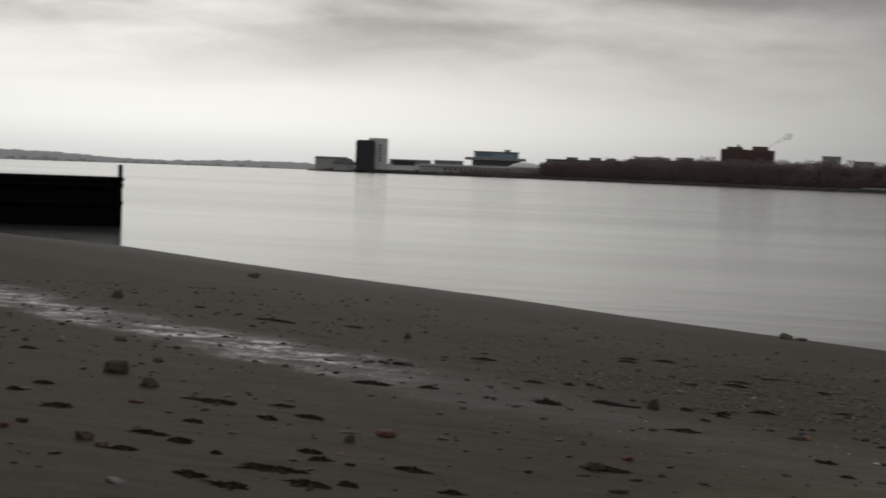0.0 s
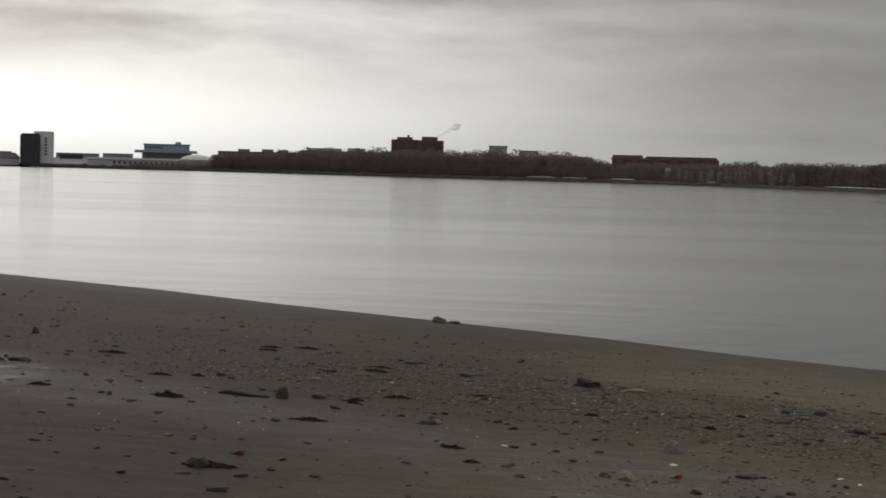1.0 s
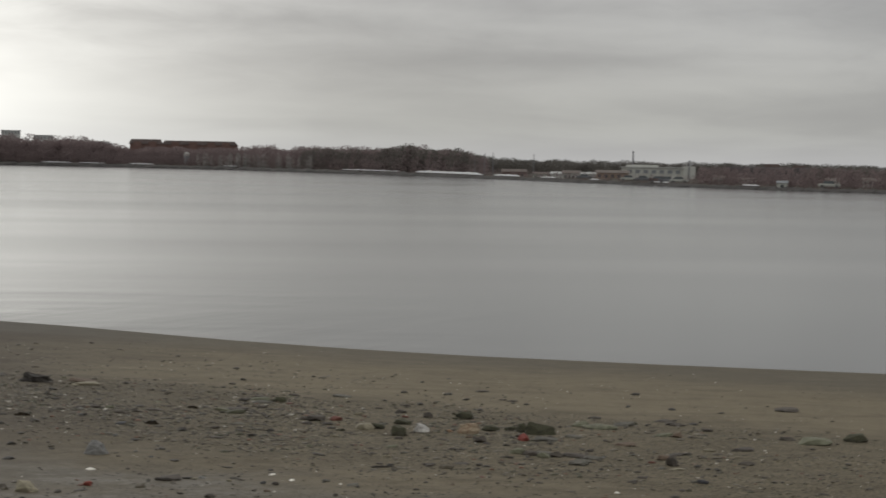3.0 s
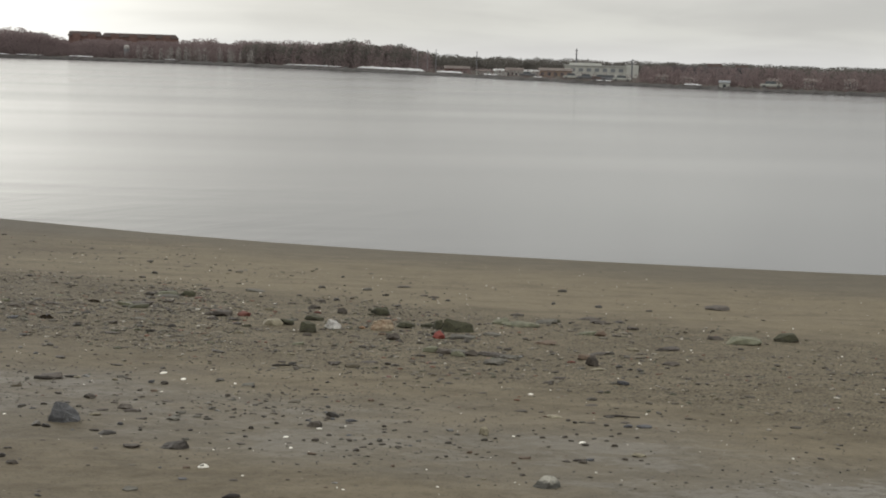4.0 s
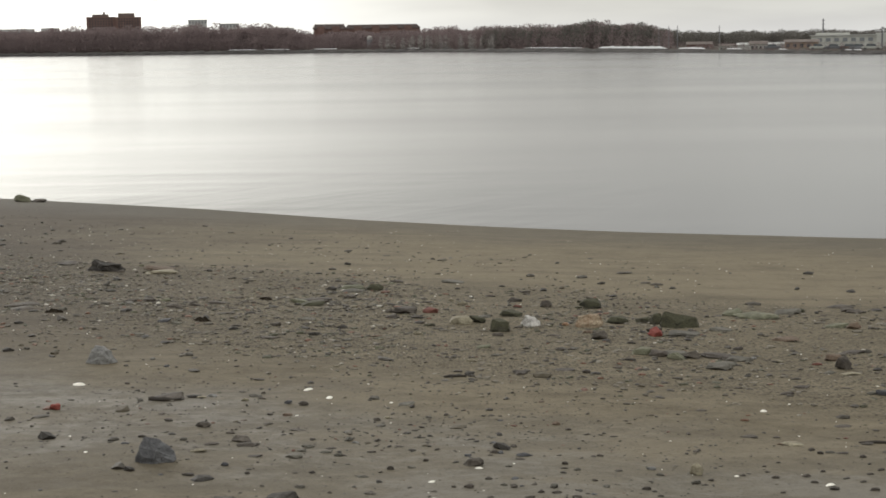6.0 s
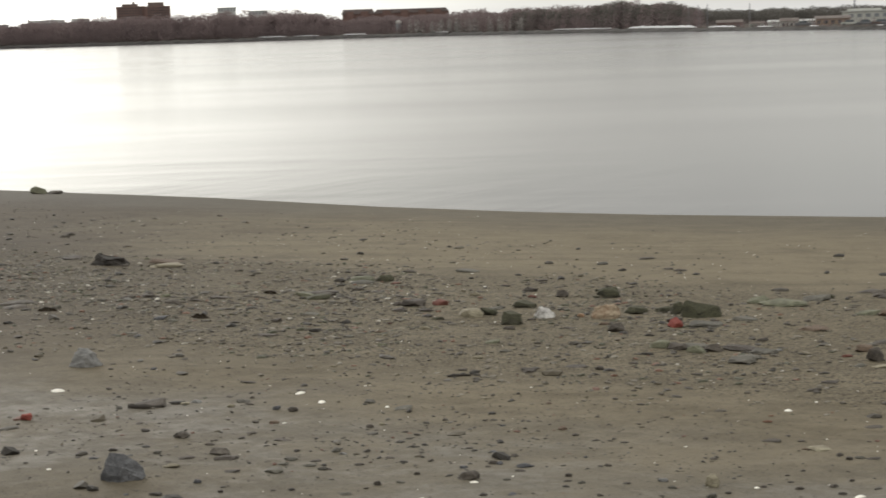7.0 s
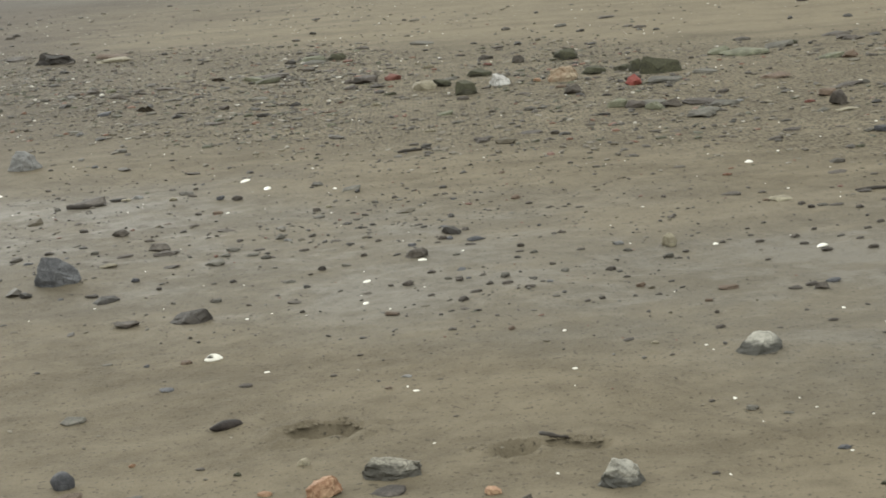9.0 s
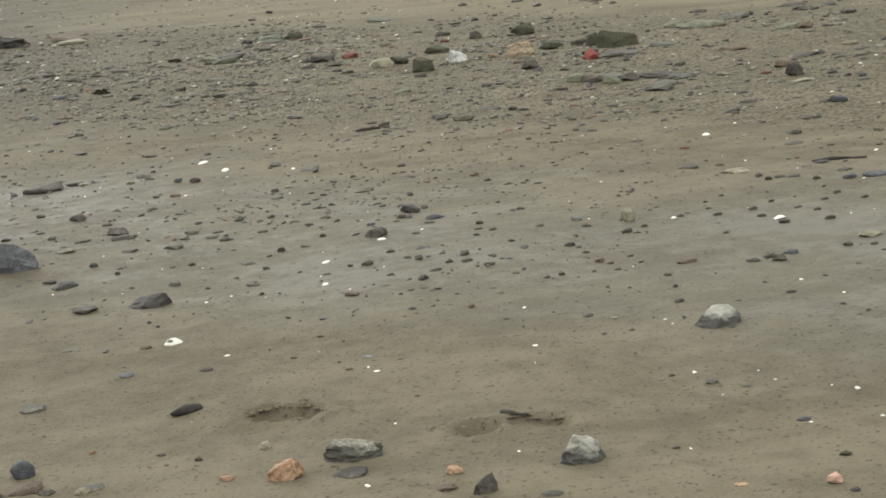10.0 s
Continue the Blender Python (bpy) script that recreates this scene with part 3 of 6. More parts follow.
h.block("glass_cube", DARK_GLASS, h.x(23.58), h.x(22.93), -9, 12, 0, h.z(1.03), "dark glass cube with rounded corners", 1.6)
h.front = tower
h.windows(h.x(22.80), h.x(22.70), h.z(0.3), h.z(0.92), 1, 6, -0.05, fill=0.8)
h.block("podium", WHITE_WALL, h.x(22.49), h.x(20.5), 2, 26, 0, h.z(0.26), "low white podium")
h.block("podium_roof", GREY_ROOF, h.x(22.42), h.x(21.0), 6, 24, h.z(0.26), h.z(0.42))
h.block("window_band", DARK_GLASS, h.x(22.3), h.x(21.55), 1.7, 3, h.z(0.22), h.z(0.37), "long dark window band")
h.block("terrace", PALE_WALL, h.x(22.6), h.x(20.4), -4, 4, 0, h.z(0.06))
h.block("pavilion", PALE_WALL, h.x(24.3), h.x(23.6), 0, 20, 0, h.z(0.2), "low pale pavilion")
h.block("pavilion_roof", DARK_ROOF, h.x(24.4), h.x(23.55), -1, 21, h.z(0.2), h.z(0.38), "", 0.0, 0.45)

# open pale frame left of it
h = House("lattice_hall", "pale lattice-fronted low hall at the point", 24.95, 23.85, 160)
h.block("wall", PALE_WALL, -h.half, h.half, 0, 18, 0, h.z(0.36))
h.block("roof", GREY_ROOF, -h.half * 1.02, h.half * 1.02, -1, 19, h.z(0.36), h.z(0.42))
for i in range(14):
    x = -h.half + (i + 0.5) * h.half / 7
    h.block("column", WHITE_WALL, x - 0.5, x + 0.5, -1.2, -0.2, 0, h.z(0.36))

# low white row
h = House("low_white_building", "low white building with flat roofs behind shrubs", 21.4, 17.9, 80)
h.block("wall", PALE_WALL, h.x(21.4), h.x(18.4), 0, 20, 0, h.z(0.24))
h.block("roof", WHITE_WALL, h.x(21.4), h.x(18.3), -1, 21, h.z(0.24), h.z(0.30))
h.windows(h.x(20.6), h.x(18.5), h.z(0.06), h.z(0.22), 12, 1, -0.05)
h.block("upper_floor", GREY_ROOF, h.x(20.9), h.x(19.9), 4, 18, h.z(0.30), h.z(0.44))

# hall with a teal clad upper floor
HALL_GREY = plain("grey_concrete", (0.30, 0.31, 0.32), 0.8, 0.3, 0.15)
h = House("campus_hall", "large hall with teal cladding over a dark overhanging base", 19.9, 17.7, 170)
h.block("base", HALL_GREY, h.x(19.6), h.x(17.95), 0, 40, 0, h.z(0.50), "dark base storey")
h.block("eave", HALL_GREY, h.x(19.86), h.x(17.75), -6, 46, h.z(0.50), h.z(0.585), "dark overhanging eave", 0, 0.03)
h.block("cladding", TEAL, h.x(19.54), h.x(18.02), 2, 38, h.z(0.585), h.z(0.76), "blue-green metal cladding")
h.block("roof", GREY_ROOF, h.x(19.56), h.x(18.0), 1, 39, h.z(0.76), h.z(0.80))
h.block("roof_box", PALE_WALL, h.x(18.5), h.x(18.3), 10, 20, h.z(0.80), h.z(0.88))
h.windows(h.x(19.5), h.x(18.9), h.z(0.61), h.z(0.74), 7, 1, 1.95)
h.windows(h.x(19.5), h.x(18.0), h.z(0.15), h.z(0.45), 16, 2, -0.05)

# two white domed tents
for a0, a1, top in ((18.35, 17.22, 0.47), (17.45, 16.65, 0.48)):
    h = House("domed_tent", "white domed tent roof near the shore", a0, a1, 60, "tent", "white tents")
    bm = bmesh.new()
    bmesh.ops.create_uvsphere(bm, u_segments=20, v_segments=12, radius=1)
    tall = h.z(top) - h.z(0.28)
    for v in bm.verts:
        flat = max(v.co.z, 0.0)
        v.co = Vector((v.co.x * h.half, v.co.y * h.half * 0.7 + h.half, flat ** 1.2 * tall + h.z(0.28)))
    part("roof", bm, WHITE_WALL, h.ob, "white membrane roof")
    h.block("wall", PALE_WALL, -h.half * 0.95, h.half * 0.95, h.half * 0.4, h.half * 1.6, 0, h.z(0.30))

# flat-roofed row behind the trees
for a0, a1, top, mat, boxes in ((17.07, 14.45, 0.60, GREY_ROOF, ((16.4, 16.0, 0.70), (15.6, 15.2, 0.71), (15.0, 14.7, 0.70))), (14.3, 11.25, 0.68, GREY_ROOF, ((14.1, 12.9, 0.80), (12.7, 12.1, 0.82))), (6.1, 4.3, 0.62, PALE_WALL, ((5.45, 4.35, 0.72),))):
    h = House("flat_roofed_block", "dark flat-roofed block behind bare trees", a0, a1, 130, "building", "flat-roofed blocks", True)
    h.block("wall", mat, -h.half, h.half, 0, 25, 0, h.z(top))
    h.block("roof", DARK_ROOF, -h.half - 0.5, h.half + 0.5, -0.5, 25.5, h.z(top), h.z(top) + 0.7)
    for b0, b1, t in boxes:
        h.block("roof_storey", PALE_WALL if a0 < 15 else GREY_ROOF, h.x(b0), h.x(b1), 5, 18, h.z(top) + 0.7, h.z(t))
    h.windows(-h.half, h.half, h.z(0.45), h.z(top), 18, 2, -0.05)

# tall brick block
h = House("tall_brick_block", "tall red-brown brick block with two roof storeys", 11.22, 9.43, 150)
h.block("wall", BRICK, -h.half, h.x(10.28), 0, 26, 0, h.z(1.165), "red-brown brick wall")
h.block("wing", BRICK, h.x(10.28), h.half, -5, 22, 0, h.z(1.15), "brick wing standing forward")
h.block("roof_storey", DARK_BRICK, h.x(11.03), h.x(10.49), 5, 20, h.z(1.165), h.z(1.25))
h.block("roof_storey", DARK_BRICK, h.x(10.18), h.x(9.64), 2, 18, h.z(1.15), h.z(1.28))
h.block("chimney", DARK_BRICK, h.x(10.68), h.x(10.60), 8, 11, h.z(1.25), h.z(1.33))
h.windows(h.x(11.15), h.x(10.35), h.z(0.72), h.z(1.14), 9, 5, -0.05)
h.windows(h.x(10.2), h.x(9.5), h.z(0.72), h.z(1.12), 8, 5, -5.05)

# thin smoke drifting from its chimney
m_smoke, n_smoke, b_smoke = material("thin_grey_smoke")
b_smoke.inputs["Base Color"].default_value = rgb(0.25, 0.25, 0.26)
n_smoke.put(b_smoke.inputs["Alpha"], n_smoke.span(n_smoke.noise(n_smoke.node("ShaderNodeTexCoord").outputs["Object"], 0.10, 4.0), 0.30, 0.62, 0.06, 0.34))
bm = bmesh.new()
rings = []
d_smoke = reach(10.3) + 158
for k in range(26):
    f = k / 25
    c = spot(9.62 - 0.62 * f, d_smoke) + Vector((0, 0, high(1.29 + 0.36 * f ** 0.9, d_smoke)))
    r = (0.6 + 2.6 * f) * (0.55 + 0.6 * abs(math.sin(f * 7.5 + 0.6)))
    rings.append([bm.verts.new(c + Vector((r * math.cos(q), r * 0.5, r * math.sin(q) * 0.8)) * (1 + 0.5 * noise.noise((f * 9, math.cos(q), math.sin(q))))) for q in [i * math.pi / 6 for i in range(12)]])
for a, b in zip(rings, rings[1:]):
    for i in range(12):
        bm.faces.new((a[i], a[(i + 1) % 12], b[(i + 1) % 12], b[i]))
tagged(link("smoke_wisp", bm, m_smoke, True), "faint grey smoke wisp rising from the brick block roof", "smoke")

# pale blocks that show above the trees
for a0, a1, top in ((7.88, 7.26, 1.01), (6.85, 6.2, 0.87)):
    h = House("pale_block", "pale concrete block above the tree tops", a0, a1, 180, "building", "pale blocks")
    h.block("wall", PALE_WALL, -h.half, h.half, 0, 18, 0, h.z(top))
    h.block("roof", GREY_ROOF, -h.half - 0.4, h.half + 0.4, -0.4, 18.4, h.z(top), h.z(top) + 0.5)
    h.windows(-h.half, h.half, h.z(top - 0.14), h.z(top), 6, 1, -0.05, GREY_ROOF)

# long brick house with a steep roof
h = House("long_brick_house", "long red-brick apartment house with a steep dark roof", 3.75, 0.10, 62, follow=True)
ROOF_RED = plain("red_brown_roof", (0.140, 0.112, 0.105), 0.8, 0.5, 0.3)
h.block("wall", BRICK, h.x(3.7), h.x(0.1), 0, 16, 0, h.z(0.66), "red brick wall")
h.block("roof", ROOF_RED, h.x(3.74), h.x(2.6), -0.6, 16.6, h.z(0.66), h.z(0.82), "red-brown hipped roof", 0, 0.14)
h.block("roof", ROOF_RED, h.x(2.66), h.x(0.08), -0.6, 16.6, h.z(0.66), h.z(0.79), "red-brown hipped roof", 0, 0.10)
for bay in (3.45, 2.95, 2.2, 1.6, 1.0, 0.5):
    h.block("gable", BRICK, h.x(bay + 0.13), h.x(bay - 0.13), -1.4, 8, 0, h.z(0.74), "projecting brick bay")
h.windows(h.x(3.6), h.x(2.8), h.z(0.05), h.z(0.58), 7, 4, -0.05)
h.windows(h.x(1.9), h.x(0.2), h.z(0.05), h.z(0.58), 14, 4, -0.05)

# small white lookout before it
h = House("white_lookout", "small white round pavilion with a domed roof", 1.90, 1.72, 24)
bm = bmesh.new()
bmesh.ops.create_cone(bm, cap_ends=True, segments=12, radius1=h.half, radius2=h.half, depth=h.z(0.32), matrix=Matrix.Translation((0, 3, h.z(0.32) / 2)))
part("drum", bm, GREY_ROOF, h.ob)
bm = bmesh.new()
bmesh.ops.create_uvsphere(bm, u_segments=12, v_segments=8, radius=h.half * 1.1, matrix=Matrix.Translation((0, 3, h.z(0.32))))
part("dome", bm, PALE_BARK, h.ob, "pale dome")

# low white sheds and the big white building
h = House("low_white_shed", "low white shed beside the water", -10.5, -13.4, 14, "shed", follow=True)
h.block("wall", PALE_WALL, h.x(-10.55), h.x(-13.3), 0, 8, 0, h.z(-0.10))
h.block("roof", WHITE_WALL, h.x(-10.5), h.x(-13.35), -0.4, 8.4, h.z(-0.10), h.z(-0.03), "", 0, 0.04)
h.windows(h.x(-12.2), h.x(-13.2), h.z(-0.30), h.z(-0.12), 4, 1, -0.02)
OLD_WHITE = plain("weathered_white_wall", (0.54, 0.54, 0.50), 0.85, 0.5, 0.18)
TILE = plain("brown_roof_tiles", (0.17, 0.145, 0.13), 0.8, 0.6, 0.3)
h = House("big_white_building", "large white low building with stepped flat roof", -12.9, -15.6, 60, follow=True)
h.block("wall", OLD_WHITE, h.x(-12.95), h.x(-15.1), 0, 14, 0, h.z(0.15))
h.block("roof", PALE_WALL, h.x(-12.9), h.x(-15.1), -0.3, 14.3, h.z(0.15), h.z(0.18))
h.block("stair_tower", OLD_WHITE, h.x(-15.05), h.x(-15.45), -1, 8, 0, h.z(0.22), "white stair tower")
h.block("roof_storey", OLD_WHITE, h.x(-13.1), h.x(-14.2), 3, 12, h.z(0.18), h.z(0.25))
h.windows(h.x(-13.1), h.x(-15.0), h.z(-0.08), h.z(0.12), 7, 1, -0.02, GREY_ROOF, 0.55)
TAN_WALL = plain("tan_render", (0.36, 0.27, 0.20), 0.85, 0.5, 0.2)
h = House("boathouse", "low tan boathouse with a brown roof near the water", -12.1, -13.2, 40, "boathouse")
h.block("wall", TAN_WALL, -h.half, h.half, 0, 8, 0, h.z(-0.04))
h.block("roof", TILE, -h.half - 0.3, h.half + 0.3, -0.4, 8.4, h.z(-0.04), h.z(0.05), "", ridge=True)
h.windows(-h.half, h.half, h.z(-0.25), h.z(-0.06), 5, 1, -0.02)
h = House("dark_waterside_house", "dark brown waterside house with flat roof", -16.5, -19.2, 45, follow=True)
h.block("wall", DARK_ROOF, h.x(-16.6), h.x(-19.1), 0, 9, 0, h.z(0.18))
h.block("roof", DARK_ROOF, h.x(-16.5), h.x(-19.2), -0.4, 9.4, h.z(0.18), h.z(0.24))
h.block("roof_storey", DARK_BRICK, h.x(-17.75), h.x(-18.25), 1, 6, h.z(0.24), h.z(0.35))
h.block("roof_storey", DARK_BRICK, h.x(-18.7), h.x(-19.1), 1, 6, h.z(0.24), h.z(0.31))
h.windows(h.x(-16.8), h.x(-19.0), h.z(-0.2), h.z(0.15), 10, 2, -0.02)
h = House("white_hut", "small white hut with a pitched roof by the water", -18.15, -18.55, 8, "hut")
h.block("wall", OLD_WHITE, -h.half * 0.9, h.half * 0.9, 0, 2.4, 0, h.z(-0.28))
h.block("roof", GREY_ROOF, -h.half, h.half, -0.2, 2.6, h.z(-0.28), h.z(-0.20), "", ridge=True)
h.block("door", DARK_GLASS, -0.3, 0.3, -0.04, 0.1, 0.1, h.z(-0.34))
for a, half, top, lift in ((-9.3, 0.42, -0.06, 0.09), (-10.2, 0.25, -0.12, 0.06), (-11.25, 0.30, -0.08, 0.10), (-16.25, 0.22, -0.15, 0.09), (-17.2, 0.30, -0.19, 0.07), (-20.0, 0.24, -0.18, 0.09), (-21.3, 0.34, -0.16, 0.10), (-22.5, 0.22, -0.14, 0.10)):
    h = House("small_house", "small weathered house among the waterside trees", a + half, a - half, 26, "house", "waterside houses")
    h.block("wall", BRICK if half > 0.4 else OLD_WHITE, -h.half, h.half, 0, 5, 0, h.z(top))
    h.block("roof", TILE, -h.half * 1.06, h.half * 1.06, -0.4, 5.4, h.z(top), h.z(top + lift), "", ridge=True)
    h.windows(-h.half * 0.9, h.half * 0.9, h.z(-0.34), h.z(top - 0.02), 4, 1, -0.02)

# parked cars and small boats along the bank
for a, tone in ((-19.9, OLD_WHITE), (-14.9, OLD_WHITE), (-14.5, STEEL), (-14.2, DARK_BRICK), (-13.7, STEEL), (-13.2, OLD_WHITE), (-11.7, STEEL)):
    h = House("parked_car", "pale parked car on the far bank road", a + 0.3, a - 0.3, 9.0, "car", "parked cars")
    h.block("body", tone, -2.1, 2.1, 0, 1.7, 0.55, 1.1, "", 0.18)
    h.block("cabin", DARK_GLASS, -1.2, 1.0, 0.15, 1.55, 1.1, 1.6, "", 0.0, 0.25)
    for x in (-1.3, 1.3):
        for y in (0.1, 1.6):
            bm = bmesh.new()
            bmesh.ops.create_cone(bm, cap_ends=True, segments=12, radius1=0.32, radius2=0.32, depth=0.2, matrix=pose(x, y, 0.6, 90, 0, 0))
            part("wheel", bm, DARK_ROOF, h.ob)

# masts and chimneys
for a, top, thick, back in ((-8.28, 0.56, 0.16, 12), (-8.57, 0.58, 0.16, 12), (-9.96, 0.55, 0.18, 30), (-13.34, 0.72, 0.32, 90), (-15.23, 0.42, 0.25, 50), (-7.95, 0.45, 0.12, 12)):
    d = reach(a) + back
    z0 = bank_z(a, back) - 0.3
    ob = new("mast")
    ob.matrix_world = Matrix.Translation(spot(a, d) + Vector((0, 0, z0)))
    tall = high(top, d) - z0
    tagged(ob, "thin grey steel mast standing on the far bank", "mast", "masts")
    bm = bmesh.new()
    bmesh.ops.create_cone(bm, cap_ends=True, segments=8, radius1=thick, radius2=thick * 0.45, depth=tall, matrix=Matrix.Translation((0, 0, tall / 2)))
    part("pole", bm, STEEL, ob)
    for f in (0.62, 0.80, 0.93):
        bm = bmesh.new()
        box(bm, -thick * 1.15, thick * 1.15, -thick * 1.1, thick * 1.1, tall * f, tall * f + thick * 0.5)
        part("platform", bm, STEEL, ob)

# distant wooded hills across the bay
HILL_TURN = np.array([24.4, 25.2, 26, 27.9, 29.8, 31.0, 31.6, 32.2, 33.5, 35.3, 38, 44, 52])
HILL_EL = np.array([0.05, 0.19, 0.19, 0.17, 0.10, 0.11, 0.13, 0.16, 0.25, 0.29, 0.33, 0.30, 0.1])
rnd = random.Random(5)
vs, fs = [], []
for k, a in enumerate(np.arange(52, 24.4, -0.04)):
    d = 3500 - 600 * step(29, 34, a)
    el = float(np.interp(a, HILL_TURN, HILL_EL)) + 0.035 * noise.noise((a * 3.0, 0, 0)) + 0.02 * noise.noise((a * 11.0, 4, 0)) + rnd.uniform(-0.006, 0.006)
    top = max(high(el, d), 2.0)
    for dd, z in ((0, -1.0), (3, 1.5), (60, top * 0.7), (140, top), (400, -1.0)):
        vs.append((*spot(a, d + dd + rnd.uniform(-1, 1)).xy, z))
    if k:
        fs += [((k - 1) * 5 + j, k * 5 + j, k * 5 + j + 1, (k - 1) * 5 + j + 1) for j in range(4)]
tagged(new("distant_hills", mesh_of("distant_hills", vs, fs, HILL_HAZE)), "low hazy wooded hills across the bay", "hills", kind="structure")
for a, el in ((33.6, 0.08), (33.1, 0.05), (34.6, 0.1), (31.3, 0.04), (30.4, 0.03), (28.7, 0.02), (26.6, 0.05), (35.0, 0.06), (29.2, 0.03), (36.2, 0.12), (35.6, 0.09), (34.2, 0.05), (33.9, 0.11), (32.7, 0.07), (32.4, 0.03), (30.9, 0.05), (30.0, 0.04), (28.2, 0.04), (27.4, 0.06), (36.8, 0.07), (37.4, 0.12)):
    d = 3500 - 600 * float(step(29, 34, a)) - 4
    ob = new("hillside_house")
    ob.matrix_world = Matrix.Translation(spot(a, d)) @ pose(0, 0, 0, 0, 0, a)
    tagged(ob, "tiny pale house at the foot of the distant hills", "house", "hillside houses")
    tall = high(el, d)
    bm = bmesh.new()
    box(bm, -6, 6, 0, 8, -0.5, tall * 0.7)
    part("wall", bm, WHITE_WALL, ob)
    bm = bmesh.new()
    for v in box(bm, -6.6, 6.6, -0.5, 8.5, tall * 0.7, tall):
        if v.co.z > tall * 0.8:
            v.co.y = 4
    part("roof", bm, PALE_WALL, ob)

# ---- timber bulkhead in the water ----
TIMBER = plain("tarred_timber", (0.007, 0.0065, 0.0065), 0.95, 1.5, 0.5, 0.01)
TIMBER.node_tree.nodes["Principled BSDF"].inputs["Specular IOR Level"].default_value = 0.08
pier = new("timber_pier")
p_end, p_land = Vector((-46.99, 69.67, 0)), Vector((-55.29, 64.07, 0))
along = (p_land - p_end).normalized()
reach_m = 34.0
pier.matrix_world = Matrix.Translation(p_end) @ Matrix.Rotation(math.atan2(along.y, along.x), 4, "Z")
tagged(pier, "black tarred timber pier standing in the shallow water", "pier")
PIER_TOP = 2.50
bm = bmesh.new()
box(bm, 0.1, reach_m, -5.2, -0.12, -2.5, PIER_TOP - 0.2)
part("core", bm, TIMBER, pier)
bm = bmesh.new()
box(bm, 0.02, reach_m, -5.4, 0.12, PIER_TOP - 0.2, PIER_TOP)
part("deck", bm, TIMBER, pier)
first = None
for i in range(int(reach_m / 0.3)):
    if first is None:
        bm = bmesh.new()
        box(bm, -0.14, 0.14, -0.12, 0.03, -2.5, PIER_TOP - 0.2)
        first = part("plank", bm, TIMBER, pier)
        first.location = (0.3, 0, 0)
    else:
        o = new("plank", first.data)
        o.parent, o.location = pier, (0.3 + i * 0.3, rng.uniform(-0.03, 0.03), 0)
for x, y, top in ((0.22, 0.1, 3.17), (0.3, -5.2, 2.4), (8.0, 0.25, PIER_TOP - 0.1), (16.0, 0.25, PIER_TOP - 0.1)):
    bm = bmesh.new()
    bmesh.ops.create_cone(bm, cap_ends=True, segments=12, radius1=0.15, radius2=0.11, depth=top + 2.5, matrix=Matrix.Translation((x, y, (top - 2.5) / 2)))
    part("pile", bm, TIMBER, pier, "round timber pile")
for z in (1.1, 2.0):
    bm = bmesh.new()
    box(bm, 0.06, reach_m, 0.04, 0.2, z, z + 0.22)
    part("waler", bm, TIMBER, pier)


# ---- rocks ----
LABEL = {
    "bar": "long weathered grey stone lying on wet sand",
    "angular": "angular blue-grey stone lying on wet sand", "slab": "flat dark slate piece lying on wet sand", "long": "smooth dark elongated stone on wet sand",
    "flatgrey": "flat grey stone half sunk in the sand", "pale": "speckled grey granite stone with a pale top on sand", "orange": "orange-brown sandstone piece on wet sand",
    "dark": "dark wet stone lying on the sand", "brown": "brown stone lying on wet sand", "pink": "pinkish worn brick pebble on sand", "blue": "rounded slate-blue stone on sand",
    "tan": "tan weathered stone on wet sand", "moss": "dark stone covered in green moss on gravel", "green": "flat stone with pale green algae on gravel",
    "peach": "pale peach-coloured sandstone lump among gravel",
    "white": "white quartz stone among gravel", "red": "broken red brick piece lying on the beach", "block": "pale grey blocky stone on sand", "slate": "broken piece of near-black slate on wet sand", "dullred": "worn dull red brick piece on dark sand",
}
FORM = {"bar": (10, 0.22, 0.66), "angular": (6, 0.05, 0.50), "slab": (8, 0.08, 0.7), "long": (3, 0.10, 0.9), "pale": (5, 0.16, 0.66), "orange": (8, 0.14, 0.70), "dark": (7, 0.18, 0.68), "red": (8, 0.05, 0.62), "block": (8, 0.10, 0.66), "white": (8, 0.14, 0.68), "flatgrey": (6, 0.12, 0.78)}
rock_count = 0


def stone_shape(seed, cuts, bumpy, cut_at, level=3):
    """A unit stone: a ball with noise, cut by random flat faces."""
    rnd = random.Random(seed)
    bm = bmesh.new()
    bmesh.ops.create_icosphere(bm, subdivisions=level, radius=1)
    off = Vector((rnd.uniform(-50, 50), rnd.uniform(-50, 50), rnd.uniform(-50, 50)))
    planes = []
    for _ in range(cuts):
        w = Vector((rnd.gauss(0, 1), rnd.gauss(0, 1), rnd.gauss(0, 0.8))).normalized()
        planes.append((w, cut_at * rnd.uniform(0.85, 1.2)))
    for v in bm.verts:
        p = v.co.copy()
        for w, c in planes:
            over = p.dot(w) - c
            if over > 0:
                p -= w * over * 0.94
        p *= 1 + bumpy * noise.noise(v.co * 1.3 + off) + bumpy * 0.35 * noise.noise(v.co * 4.0 + off)
        v.co = p
    xs = [v.co.x for v in bm.verts]
    ys = [v.co.y for v in bm.verts]
    zs = [v.co.z for v in bm.verts]
    for v in bm.verts:
        v.co = Vector(((v.co.x - min(xs)) / (max(xs) - min(xs)) - 0.5, (v.co.y - min(ys)) / (max(ys) - min(ys)) - 0.5, (v.co.z - min(zs)) / (max(zs) - min(zs))))
    return bm


